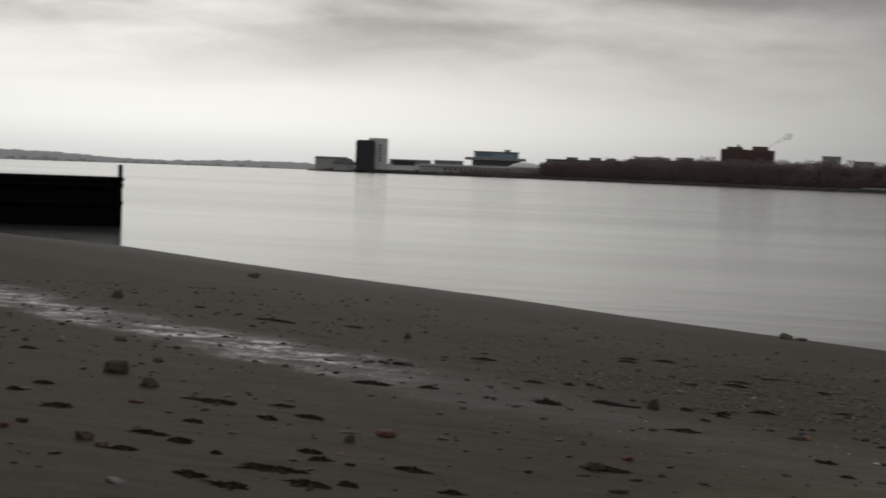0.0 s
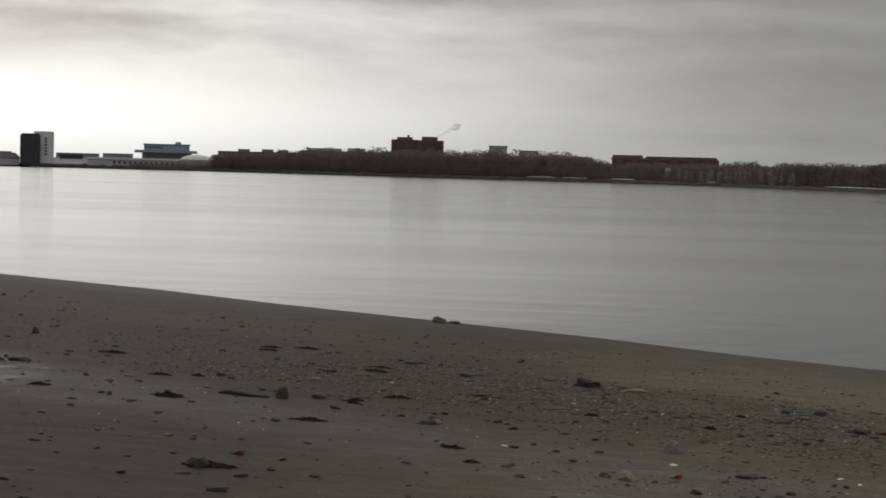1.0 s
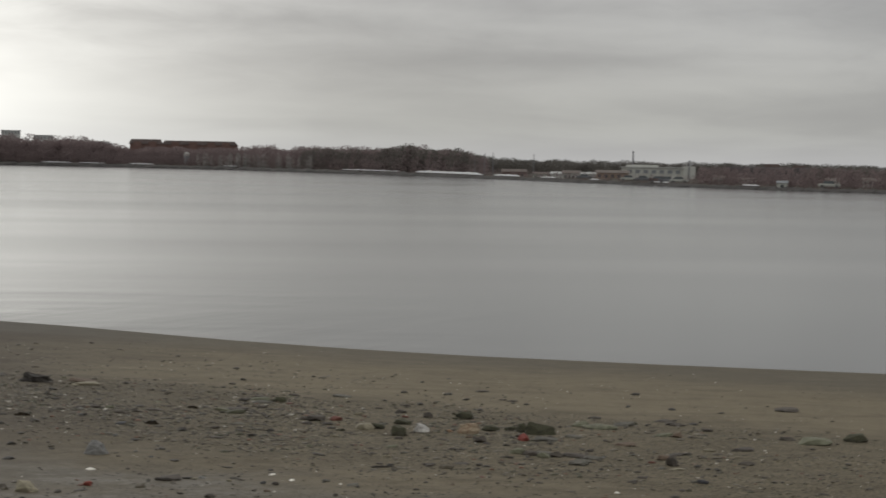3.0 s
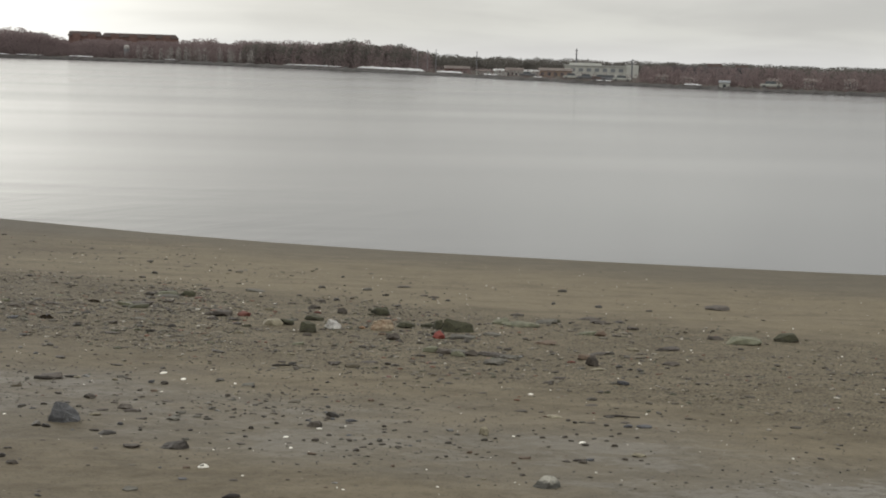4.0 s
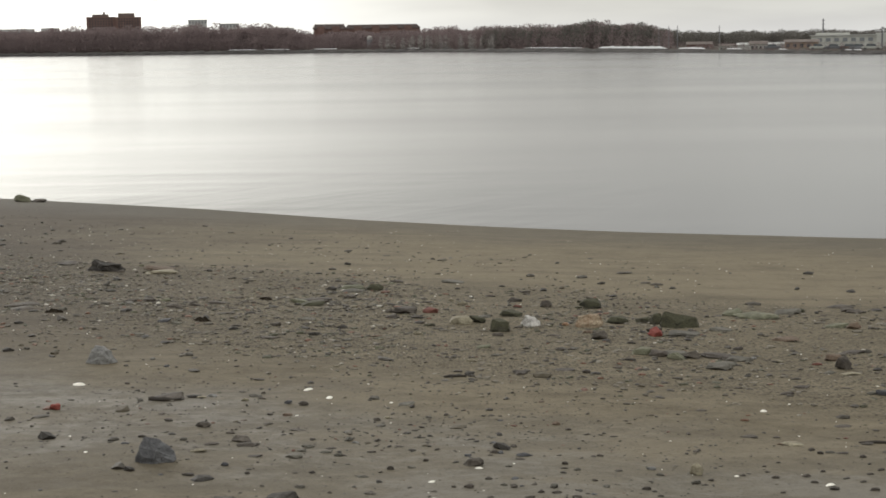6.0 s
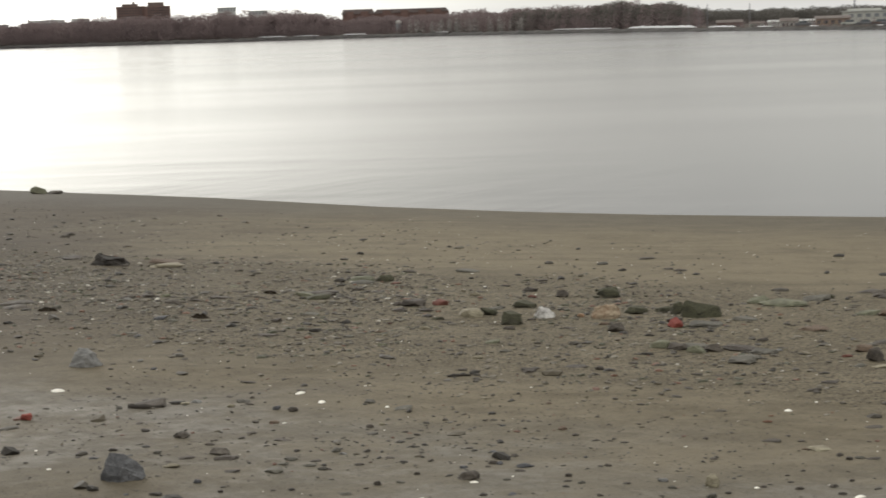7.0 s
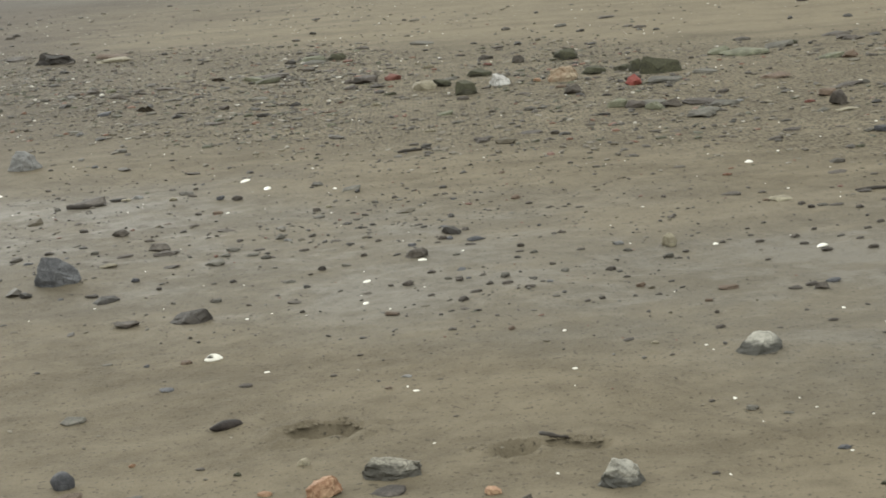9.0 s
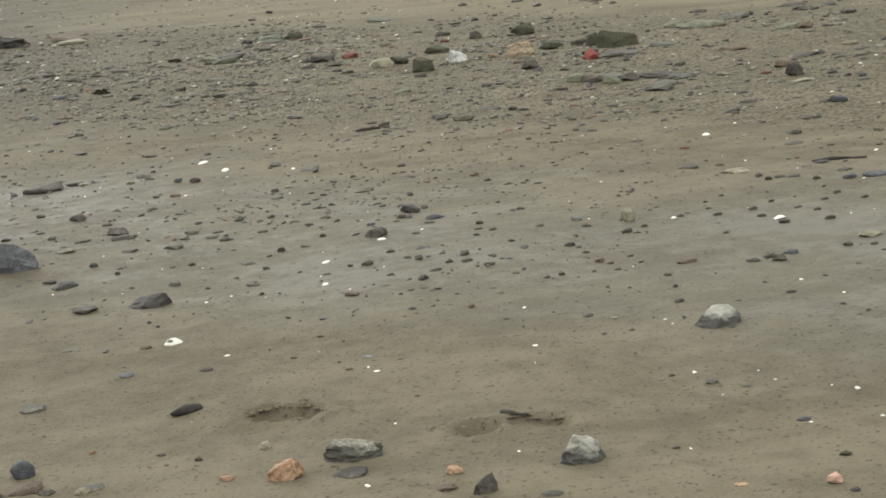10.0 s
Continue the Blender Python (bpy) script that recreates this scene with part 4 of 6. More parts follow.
def hull_shape(seed, corners, point, rough=0.05, cuts=2):
    """A unit stone with flat broken faces: the hull of a few corners, drawn in towards its top."""
    rnd = random.Random(seed)
    bm = bmesh.new()
    for k in range(corners):
        z = (k + 0.5) / corners
        q = k * 2.4 + rnd.uniform(-0.6, 0.6)
        r = 0.5 * rnd.uniform(0.78, 1.05) * (1 - point * z ** 1.5) * (0.72 + 0.28 * min(1.0, z * 4))
        bm.verts.new((r * math.cos(q), r * math.sin(q), z * rnd.uniform(0.85, 1.1)))
    got = bmesh.ops.convex_hull(bm, input=bm.verts[:])
    bmesh.ops.delete(bm, geom=[v for v in bm.verts if not v.link_faces], context="VERTS")
    bmesh.ops.bevel(bm, geom=bm.edges[:], offset=0.022, segments=1, affect="EDGES", clamp_overlap=True)
    bmesh.ops.triangulate(bm, faces=bm.faces[:])
    if cuts:
        bmesh.ops.subdivide_edges(bm, edges=bm.edges[:], cuts=cuts, use_grid_fill=True)
    off = Vector((seed * 1.37 % 41, seed * 2.11 % 37, 0))
    bm.normal_update()
    for v in bm.verts:
        v.co += v.normal * rough * (0.7 * noise.noise(v.co * 3.5 + off) + 0.4 * noise.noise(v.co * 9.0 + off))
    for k in range(3):
        lo, hi = min(v.co[k] for v in bm.verts), max(v.co[k] for v in bm.verts)
        for v in bm.verts:
            v.co[k] = (v.co[k] - lo) / (hi - lo) - (0.5 if k < 2 else 0.0)
    return bm


HULL = {"angular": (11, 0.92), "pale": (19, 0.58, 0.10, 3), "orange": (15, 0.45), "dark": (14, 0.6), "slab": (14, 0.35), "block": (15, 0.55), "red": (12, 0.2), "dullred": (12, 0.2), "white": (14, 0.5), "peach": (17, 0.4, 0.09, 2), "pink": (13, 0.3), "brown": (14, 0.5), "moss": (18, 0.5), "flatgrey": (15, 0.4), "green": (16, 0.4), "tan": (18, 0.5)}


def ridge_shape(seed, corners, ridge, shift, lean, chip):
    """A unit stone broken along a ridge: steep faces rise from an uneven foot to a short sloping crest."""
    rnd = random.Random(seed)
    bm = bmesh.new()
    for k in range(corners):
        q = 6.283 * (k + rnd.uniform(-0.25, 0.25)) / corners
        r = rnd.uniform(0.43, 0.52)
        bm.verts.new((r * math.cos(q), r * math.sin(q), rnd.uniform(0.0, 0.12)))
        if k % 2 == 0:
            bm.verts.new((0.86 * r * math.cos(q + 0.3), 0.86 * r * math.sin(q + 0.3), rnd.uniform(0.42, 0.68)))
    for k in range(4):
        f = k / 3 - 0.5
        bm.verts.new((shift + ridge * f, rnd.uniform(-0.10, 0.12), 1.0 - abs(lean) * (0.5 + (f if lean > 0 else -f)) + rnd.uniform(-0.04, 0.04)))
    bmesh.ops.convex_hull(bm, input=bm.verts[:])
    bmesh.ops.delete(bm, geom=[v for v in bm.verts if not v.link_faces], context="VERTS")
    bmesh.ops.bevel(bm, geom=bm.edges[:], offset=0.018, segments=1, affect="EDGES", clamp_overlap=True)
    bmesh.ops.triangulate(bm, faces=bm.faces[:])
    bmesh.ops.subdivide_edges(bm, edges=bm.edges[:], cuts=3, use_grid_fill=True)
    off = Vector((seed * 1.7 % 31, seed * 2.3 % 29, 4.0))
    bm.normal_update()
    for v in bm.verts:
        v.co += v.normal * chip * (0.8 * noise.noise(v.co * 4.0 + off) + 0.5 * noise.noise(v.co * 11.0 + off))
    for k in range(3):
        lo, hi = min(v.co[k] for v in bm.verts), max(v.co[k] for v in bm.verts)
        for v in bm.verts:
            v.co[k] = (v.co[k] - lo) / (hi - lo) - (0.5 if k < 2 else 0.0)
    return bm


def rock(kind, x, y, wide, deep, tall, turn=None, ridge=None):
    global rock_count
    rock_count += 1
    cuts, bumpy, cut_at = FORM.get(kind, (5, 0.16, 0.8))
    if ridge:
        bm = ridge_shape(*ridge)
        sink = 0.12
    elif kind in HULL:
        bm = hull_shape(100 + rock_count, *HULL[kind])
        sink = 0.16
    else:
        bm = stone_shape(100 + rock_count, cuts, bumpy, cut_at)
        sink = 0.34 if kind == "bar" else 0.30
    full = tall / (1 - sink)
    for v in bm.verts:
        v.co = Vector((v.co.x * wide * 1.04, v.co.y * deep, (v.co.z - sink) * full))
    name = "brick_piece" if kind in ("red", "dullred") else "rock"
    ob = link(name, bm, STONE[kind], smooth=kind in ("long", "blue"))
    rnd = random.Random(900 + rock_count)
    ob.matrix_world = pose(x, y, sand_at(x, y), rnd.uniform(-4, 4), rnd.uniform(-6, 6), rnd.uniform(-14, 14) if turn is None else turn)
    tagged(ob, LABEL[kind], "brick" if "red" in kind else "rock", "beach bricks" if "red" in kind else "beach rocks")


rock("angular", -1.04, 7.51, 0.170, 0.130, 0.108, 8, (44, 8, 0.36, -0.03, 0.22, 0.07))
rock("slate", -0.45, 6.80, 0.145, 0.105, 0.040, -4, (52, 6, 0.34, 0.14, -0.30, 0.07))
rock("slab", -0.66, 6.79, 0.088, 0.066, 0.016)
rock("long", -0.20, 5.61, 0.092, 0.042, 0.020, 32)
rock("flatgrey", -0.64, 5.78, 0.070, 0.053, 0.013)
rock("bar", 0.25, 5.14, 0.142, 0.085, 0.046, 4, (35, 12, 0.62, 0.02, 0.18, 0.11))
rock("orange", 0.09, 5.05, 0.087, 0.066, 0.042, 0, (37, 7, 0.4, 0.12, -0.35, 0.10))
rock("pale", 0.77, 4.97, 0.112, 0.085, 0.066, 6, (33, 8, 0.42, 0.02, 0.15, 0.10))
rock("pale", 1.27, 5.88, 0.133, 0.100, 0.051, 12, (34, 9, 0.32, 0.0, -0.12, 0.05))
rock("dark", 0.54, 4.82, 0.060, 0.045, 0.040, 20, (36, 8, 0.55, 0.1, -0.3, 0.06))
rock("brown", 0.46, 4.86, 0.045, 0.034, 0.010)
rock("orange", 0.48, 4.96, 0.039, 0.029, 0.015)
rock("pink", 1.27, 4.66, 0.035, 0.026, 0.020)
rock("orange", 1.08, 4.70, 0.030, 0.022, 0.003)
rock("blue", -0.56, 5.25, 0.057, 0.043, 0.042)
rock("tan", -0.39, 5.10, 0.041, 0.031, 0.013)
rock("flatgrey", -0.37, 5.12, 0.055, 0.041, 0.008)
rock("tan", 0.03, 5.26, 0.031, 0.023, 0.016)
rock("blue", -0.41, 5.98, 0.043, 0.032, 0.007)
rock("brown", -0.39, 6.26, 0.035, 0.026, 0.010)
rock("slab", 0.24, 5.03, 0.079, 0.059, 0.008)
rock("flatgrey", 1.16, 5.41, 0.032, 0.024, 0.010)
rock("tan", 1.23, 7.28, 0.054, 0.040, 0.049)
rock("dark", 0.31, 7.45, 0.084, 0.063, 0.033)
rock("flatgrey", 0.01, 9.01, 0.089, 0.067, 0.010)
rock("flatgrey", -0.16, 9.21, 0.059, 0.044, 0.016)
rock("slab", -1.25, 9.18, 0.180, 0.135, 0.027)
rock("dark", -0.95, 8.36, 0.073, 0.055, 0.027)
rock("moss", 0.64, 12.30, 0.156, 0.117, 0.093)
rock("white", 0.88, 12.60, 0.145, 0.103, 0.076, 0, (40, 9, 0.50, -0.05, 0.30, 0.12))
rock("peach", 1.30, 12.54, 0.200, 0.143, 0.094, 0, (41, 8, 0.55, 0.0, -0.2, 0.11))
rock("moss", 1.53, 12.77, 0.171, 0.128, 0.050)
rock("moss", 1.95, 12.49, 0.27, 0.188, 0.118, 0, (39, 9, 0.5, -0.12, 0.42, 0.05))
rock("moss", 1.81, 12.70, 0.093, 0.070, 0.079)
rock("moss", 1.43, 13.81, 0.178, 0.133, 0.073)
rock("dark", 1.08, 13.90, 0.094, 0.070, 0.054)
rock("slab", -0.05, 13.31, 0.186, 0.140, 0.052)
rock("dullred", 0.15, 13.40, 0.123, 0.092, 0.041)
rock("tan", 0.37, 12.69, 0.177, 0.133, 0.049)
rock("slab", -0.82, 14.28, 0.325, 0.244, 0.031)
rock("moss", -0.34, 15.24, 0.160, 0.120, 0.056)
rock("flatgrey", -0.52, 15.07, 0.195, 0.146, 0.025)
rock("slate", -3.06, 17.09, 0.37, 0.23, 0.115, 0, (45, 9, 0.6, -0.05, 0.25, 0.12))
rock("slab", 1.58, 10.94, 0.118, 0.089, 0.037)
rock("dark", 1.78, 10.89, 0.118, 0.088, 0.050)
rock("flatgrey", 1.68, 10.97, 0.165, 0.123, 0.033)
rock("flatgrey", 1.88, 10.45, 0.163, 0.122, 0.036)
rock("flatgrey", 2.07, 10.81, 0.163, 0.122, 0.026)
rock("dark", 2.62, 10.41, 0.101, 0.076, 0.075)
rock("green", 2.65, 13.19, 0.366, 0.275, 0.039)
rock("green", 3.08, 12.44, 0.193, 0.145, 0.032)
rock("brown", 3.17, 12.33, 0.092, 0.069, 0.047)
rock("dark", 3.49, 13.55, 0.136, 0.102, 0.033)
rock("flatgrey", 2.95, 13.48, 0.218, 0.164, 0.035)
rock("slab", 0.93, 10.26, 0.128, 0.096, 0.010)
rock("dark", 1.30, 11.81, 0.107, 0.080, 0.056)
rock("slab", 0.66, 10.15, 0.090, 0.067, 0.016)
rock("tan", 1.95, 6.71, 0.077, 0.058, 0.018)
rock("dark", 1.60, 6.52, 0.048, 0.036, 0.020)
rock("flatgrey", -0.46, 7.61, 0.074, 0.055, 0.018)
rock("dark", -0.73, 7.99, 0.092, 0.069, 0.028)
rock("blue", 2.24, 7.64, 0.090, 0.067, 0.017)
rock("tan", 1.78, 7.97, 0.102, 0.076, 0.012)
rock("block", -1.84, 10.49, 0.180, 0.131, 0.108, 0, (38, 8, 0.45, 0.05, 0.2, 0.09))
rock("tan", -2.13, 8.63, 0.153, 0.115, 0.079)
rock("red", -1.76, 8.84, 0.056, 0.042, 0.033)
rock("slab", -3.60, 17.77, 0.209, 0.157, 0.026)
rock("slab", -3.06, 13.58, 0.190, 0.142, 0.021)
rock("dark", -4.61, 17.72, 0.434, 0.326, 0.039)
rock("dark", -1.57, 6.33, 0.055, 0.041, 0.010)
rock("dark", -1.20, 6.31, 0.058, 0.044, 0.021)
rock("dark", 3.48, 13.96, 0.216, 0.162, 0.025)
rock("moss", -11.20, 10.58, 0.271, 0.203, 0.134)
rock("dark", -10.28, 9.68, 0.172, 0.129, 0.094)
rock("dark", -18.93, 23.23, 0.201, 0.151, 0.149)
rock("slab", -22.82, 36.74, 0.410, 0.308, 0.129)
rock("dark", -11.66, 20.19, 0.110, 0.082, 0.087)
rock("dark", -13.58, 14.55, 0.216, 0.162, 0.067)
rock("tan", -13.96, 13.73, 0.151, 0.113, 0.054)
rock("slab", -9.78, 15.21, 0.309, 0.232, 0.058)
rock("moss", -5.92, 13.01, 0.125, 0.094, 0.119)
rock("dullred", -7.05, 8.02, 0.200, 0.150, 0.058)
rock("dark", -7.12, 7.45, 0.092, 0.069, 0.068)
rock("brown", -8.66, 5.95, 0.176, 0.132, 0.067)
rock("brown", -8.35, 5.71, 0.111, 0.083, 0.048)
rock("block", -7.36, 4.27, 0.140, 0.105, 0.033)
rock("dullred", -9.41, 5.99, 0.091, 0.068, 0.040)
rock("dark", -2.31, 8.77, 0.086, 0.065, 0.037)
rock("blue", -4.10, 11.75, 0.140, 0.105, 0.045)
rock("dullred", -5.06, 8.40, 0.121, 0.091, 0.035)
rock("moss", -5.11, 7.57, 0.163, 0.122, 0.070)
rock("green", 4.37, 12.08, 0.324, 0.243, 0.062)
rock("moss", 4.88, 12.40, 0.226, 0.170, 0.071)
rock("dark", 4.22, 12.39, 0.160, 0.120, 0.032)
rock("slab", 3.52, 11.50, 0.218, 0.164, 0.029)
rock("slab", 5.26, 15.48, 0.269, 0.202, 0.035)
rock("dark", 3.26, 10.53, 0.139, 0.104, 0.027)
rock("brown", 2.66, 10.82, 0.112, 0.084, 0.039)
rock("moss", -0.80, 13.91, 0.200, 0.150, 0.032)
rock("block", -1.91, 6.01, 0.188, 0.141, 0.070)
rock("tan", -2.09, 6.38, 0.159, 0.119, 0.044)
rock("dark", -1.96, 5.85, 0.092, 0.069, 0.013)
rock("dark", -1.83, 6.74, 0.129, 0.097, 0.010)
rock("flatgrey", 1.90, 11.95, 0.24, 0.15, 0.030)
rock("green", -7.35, 31.60, 0.32, 0.25, 0.13)
rock("dark", -7.05, 31.55, 0.30, 0.25, 0.06)
rock("brown", -0.60, 5.10, 0.060, 0.04, 0.018)
rock("brown", -0.53, 5.07, 0.045, 0.03, 0.012)
rock("dark", -0.48, 5.12, 0.040, 0.03, 0.010)
rock("red", 1.70, 11.95, 0.108, 0.09, 0.062)


# ---- shells ----
def shell_mesh(seed, hole=False):
    """A shallow ribbed valve, hollow below."""
    rnd = random.Random(seed)
    bm = bmesh.new()
    rings, seg = 5, 14
    layers = []
    for lift in (0.0, -0.05):
        grid = []
        for i in range(1, rings + 1):
            row = []
            for j in range(seg):
                q = 2 * math.pi * j / seg
                r = i / rings * (0.5 + 0.06 * math.cos(2 * q) + rnd.uniform(-0.012, 0.012))
                row.append(bm.verts.new((r * math.cos(q), r * 0.82 * math.sin(q), 0.17 * (1 - (i / rings) ** 2) + 0.012 * (j % 2) + lift + 0.02)))
            grid.append(row)
        mid = bm.verts.new((0, 0.05, 0.195 + lift))
        for j in range(seg):
            bm.faces.new((mid, grid[0][j], grid[0][(j + 1) % seg]))
            for i in range(rings - 1):
                if not (hole and i in (1, 2) and j < 3):
                    bm.faces.new((grid[i][j], grid[i + 1][j], grid[i + 1][(j + 1) % seg], grid[i][(j + 1) % seg]))
        layers.append(grid)
    for j in range(seg):
        bm.faces.new((layers[0][-1][j], layers[1][-1][j], layers[1][-1][(j + 1) % seg], layers[0][-1][(j + 1) % seg]))
    bmesh.ops.recalc_face_normals(bm, faces=bm.faces[:])
    me = bpy.data.meshes.new("shell")
    bm.to_mesh(me)
    bm.free()
    me.materials.append(SHELL)
    return me


SHELLS = [shell_mesh(s) for s in range(4)]
shell_rnd = random.Random(77)


def shell(x, y, wide):
    ob = new("shell", SHELLS[shell_rnd.randrange(4)])
    ob.matrix_world = pose(x, y, sand_at(x, y) - 0.002, shell_rnd.uniform(-16, 16), shell_rnd.uniform(-14, 14), shell_rnd.uniform(0, 360)) @ Matrix.Diagonal((wide, wide, wide, 1))
    tagged(ob, "white clam shell half lying on wet sand", "shell", "beach shells")


broken = new("shell", shell_mesh(9, True))
broken.matrix_world = pose(-0.31, 6.28, sand_at(-0.31, 6.28) - 0.002, 8, -4, 200) @ Matrix.Diagonal((0.052, 0.052, 0.095, 1))
tagged(broken, "white clam shell half with a broken hole", "shell", "beach shells")
shell(0.28, 4.94, 0.020)
shell(0.31, 5.76, 0.022)
shell(0.33, 7.38, 0.034)
shell(1.74, 7.10, 0.057)
shell(1.83, 8.88, 0.052)
shell(-0.40, 9.22, 0.054)
shell(-0.53, 9.47, 0.056)
shell(0.13, 7.12, 0.036)
shell(0.14, 6.80, 0.030)
shell(-1.81, 9.70, 0.075)
shell(-0.07, 9.07, 0.026)
shell(1.15, 5.92, 0.013)
shell(1.29, 5.46, 0.012)
shell(1.32, 5.06, 0.014)
shell(0.35, 5.34, 0.013)
shell(-3.23, 10.10, 0.067)
shell(0.50, 14.75, 0.036)
for _ in range(38):
    sx = shell_rnd.uniform(-5, 5)
    shell(sx, shell_rnd.uniform(5.5, 21) - 0.3 * sx, shell_rnd.uniform(0.010, 0.026))


# ---- seaweed and driftwood ----
weed_count = 0


def seaweed(x, y, wide):
    """A flattened ragged heap of wet fronds."""
    global weed_count
    weed_count += 1
    rnd = random.Random(300 + weed_count)
    bm = bmesh.new()
    seg, rings = 84, 8
    mid = bm.verts.new((0, 0, 0.02))
    seed = weed_count * 3.7
    edge = [0.20 + 0.75 * abs(noise.noise((math.cos(6.283 * j / seg) * 2.6 + seed, math.sin(6.283 * j / seg) * 2.6, 0.5))) + 0.30 * rnd.random() ** 2 for j in range(seg)]
    grid = []
    for i in range(1, rings + 1):
        f = i / rings
        row = []
        for j in range(seg):
            q = 6.283 * j / seg
            r = f * edge[j] * wide * 1.1
            px, py = r * math.cos(q), r * math.sin(q) * 0.62
            z = 0.030 * (1 - f) ** 0.5 * (0.55 + 0.9 * noise.noise((px * 34, py * 40, seed))) + 0.010 * rnd.random() * (1 - f)
            row.append(bm.verts.new((px, py, max(z, 0.0) - 0.004 * f)))
        grid.append(row)
    for j in range(seg):
        bm.faces.new((mid, grid[0][j], grid[0][(j + 1) % seg]))
        for i in range(rings - 1):
            bm.faces.new((grid[i][j], grid[i + 1][j], grid[i + 1][(j + 1) % seg], grid[i][(j + 1) % seg]))
    ob = link("seaweed", bm, WEED)
    ob.matrix_world = pose(x, y, sand_at(x, y) + 0.002, math.degrees(-0.047), math.degrees(0.022), rnd.uniform(-45, 0))
    tagged(ob, "dark wet seaweed washed up in a ragged heap", "seaweed", "seaweed heaps")


seaweed(-14.58, 21.07, 0.44)
seaweed(-14.18, 20.97, 0.39)
seaweed(-13.13, 21.41, 0.34)
seaweed(-13.47, 12.26, 0.28)
seaweed(-11.07, 8.98, 0.23)
seaweed(-10.93, 8.30, 0.19)
seaweed(-9.90, 7.49, 0.33)
seaweed(-8.46, 6.56, 0.30)
seaweed(-8.06, 6.36, 0.22)
seaweed(-7.18, 4.95, 0.23)
seaweed(-6.75, 4.69, 0.30)
seaweed(-6.89, 5.63, 0.42)
seaweed(-6.42, 5.19, 0.31)
seaweed(-6.22, 5.36, 0.19)
seaweed(-8.60, 7.56, 0.19)
seaweed(-9.15, 9.02, 0.46)
seaweed(-7.57, 6.02, 0.11)
seaweed(-8.25, 8.25, 0.20)
seaweed(-8.07, 8.68, 0.26)
seaweed(-7.06, 6.60, 0.20)
seaweed(-6.83, 6.26, 0.19)
seaweed(-8.14, 5.67, 0.21)
seaweed(-6.12, 6.29, 0.25)
seaweed(-8.99, 12.34, 0.41)
seaweed(-8.38, 12.52, 0.22)
seaweed(-8.63, 9.37, 0.27)
seaweed(-9.34, 17.30, 0.32)
seaweed(-8.03, 20.39, 0.35)
seaweed(-7.36, 14.75, 0.14)
seaweed(-5.77, 17.21, 0.38)
seaweed(-7.81, 14.69, 0.21)
seaweed(-6.96, 12.45, 0.25)
seaweed(-5.19, 13.23, 0.19)
seaweed(-5.06, 7.66, 0.29)
seaweed(-3.61, 9.72, 0.15)
seaweed(-3.35, 8.96, 0.13)
seaweed(-4.84, 13.72, 0.26)
seaweed(-5.12, 11.02, 0.28)
seaweed(-5.53, 5.53, 0.14)
seaweed(-9.32, 17.24, 0.22)
seaweed(-6.94, 12.32, 0.31)
seaweed(-7.91, 19.83, 0.32)
seaweed(-7.52, 20.71, 0.33)
seaweed(-6.30, 16.79, 0.28)
seaweed(-5.83, 17.76, 0.29)
seaweed(-2.73, 13.27, 0.13)
seaweed(-5.14, 12.91, 0.11)
seaweed(-3.98, 14.62, 0.25)
seaweed(-1.22, 14.35, 0.08)
seaweed(-2.59, 16.97, 0.12)
seaweed(-1.53, 12.75, 0.10)
seaweed(-5.07, 7.65, 0.29)


def driftwood(x, y, ln, thick, turn, seed):
    rnd = random.Random(seed)
    bm = bmesh.new()
    rings = []
    for k in range(9):
        f = k / 8
        r = thick * (0.5 + 0.5 * math.sin(math.pi * min(f * 1.2 + 0.12, 1))) * rnd.uniform(0.8, 1.15)
        rings.append([bm.verts.new((ln * (f - 0.5), thick * 0.8 * math.sin(f * 5 + seed) + r * math.cos(q), r * 0.7 + r * math.sin(q))) for q in [i * math.pi / 3.5 for i in range(7)]])
    for a, b in zip(rings, rings[1:]):
        for i in range(7):
            bm.faces.new((a[i], a[(i + 1) % 7], b[(i + 1) % 7], b[i]))
    bm.faces.new(rings[0][::-1]), bm.faces.new(rings[-1])
    ob = link("driftwood", bm, WOOD, True)
    ob.matrix_world = pose(x, y, sand_at(x, y), 0, 0, turn)
    tagged(ob, "thin dark stick of driftwood on wet sand", "driftwood", "driftwood sticks")


driftwood(-6.35, 13.05, 0.60, 0.030, -12, 1)
driftwood(-1.25, 9.12, 0.17, 0.016, 6, 2)
driftwood(0.645, 5.315, 0.08, 0.008, -38, 3)
driftwood(0.28, 10.0, 0.13, 0.012, 5, 4)
driftwood(2.2, 8.0, 0.22, 0.008, -8, 5)


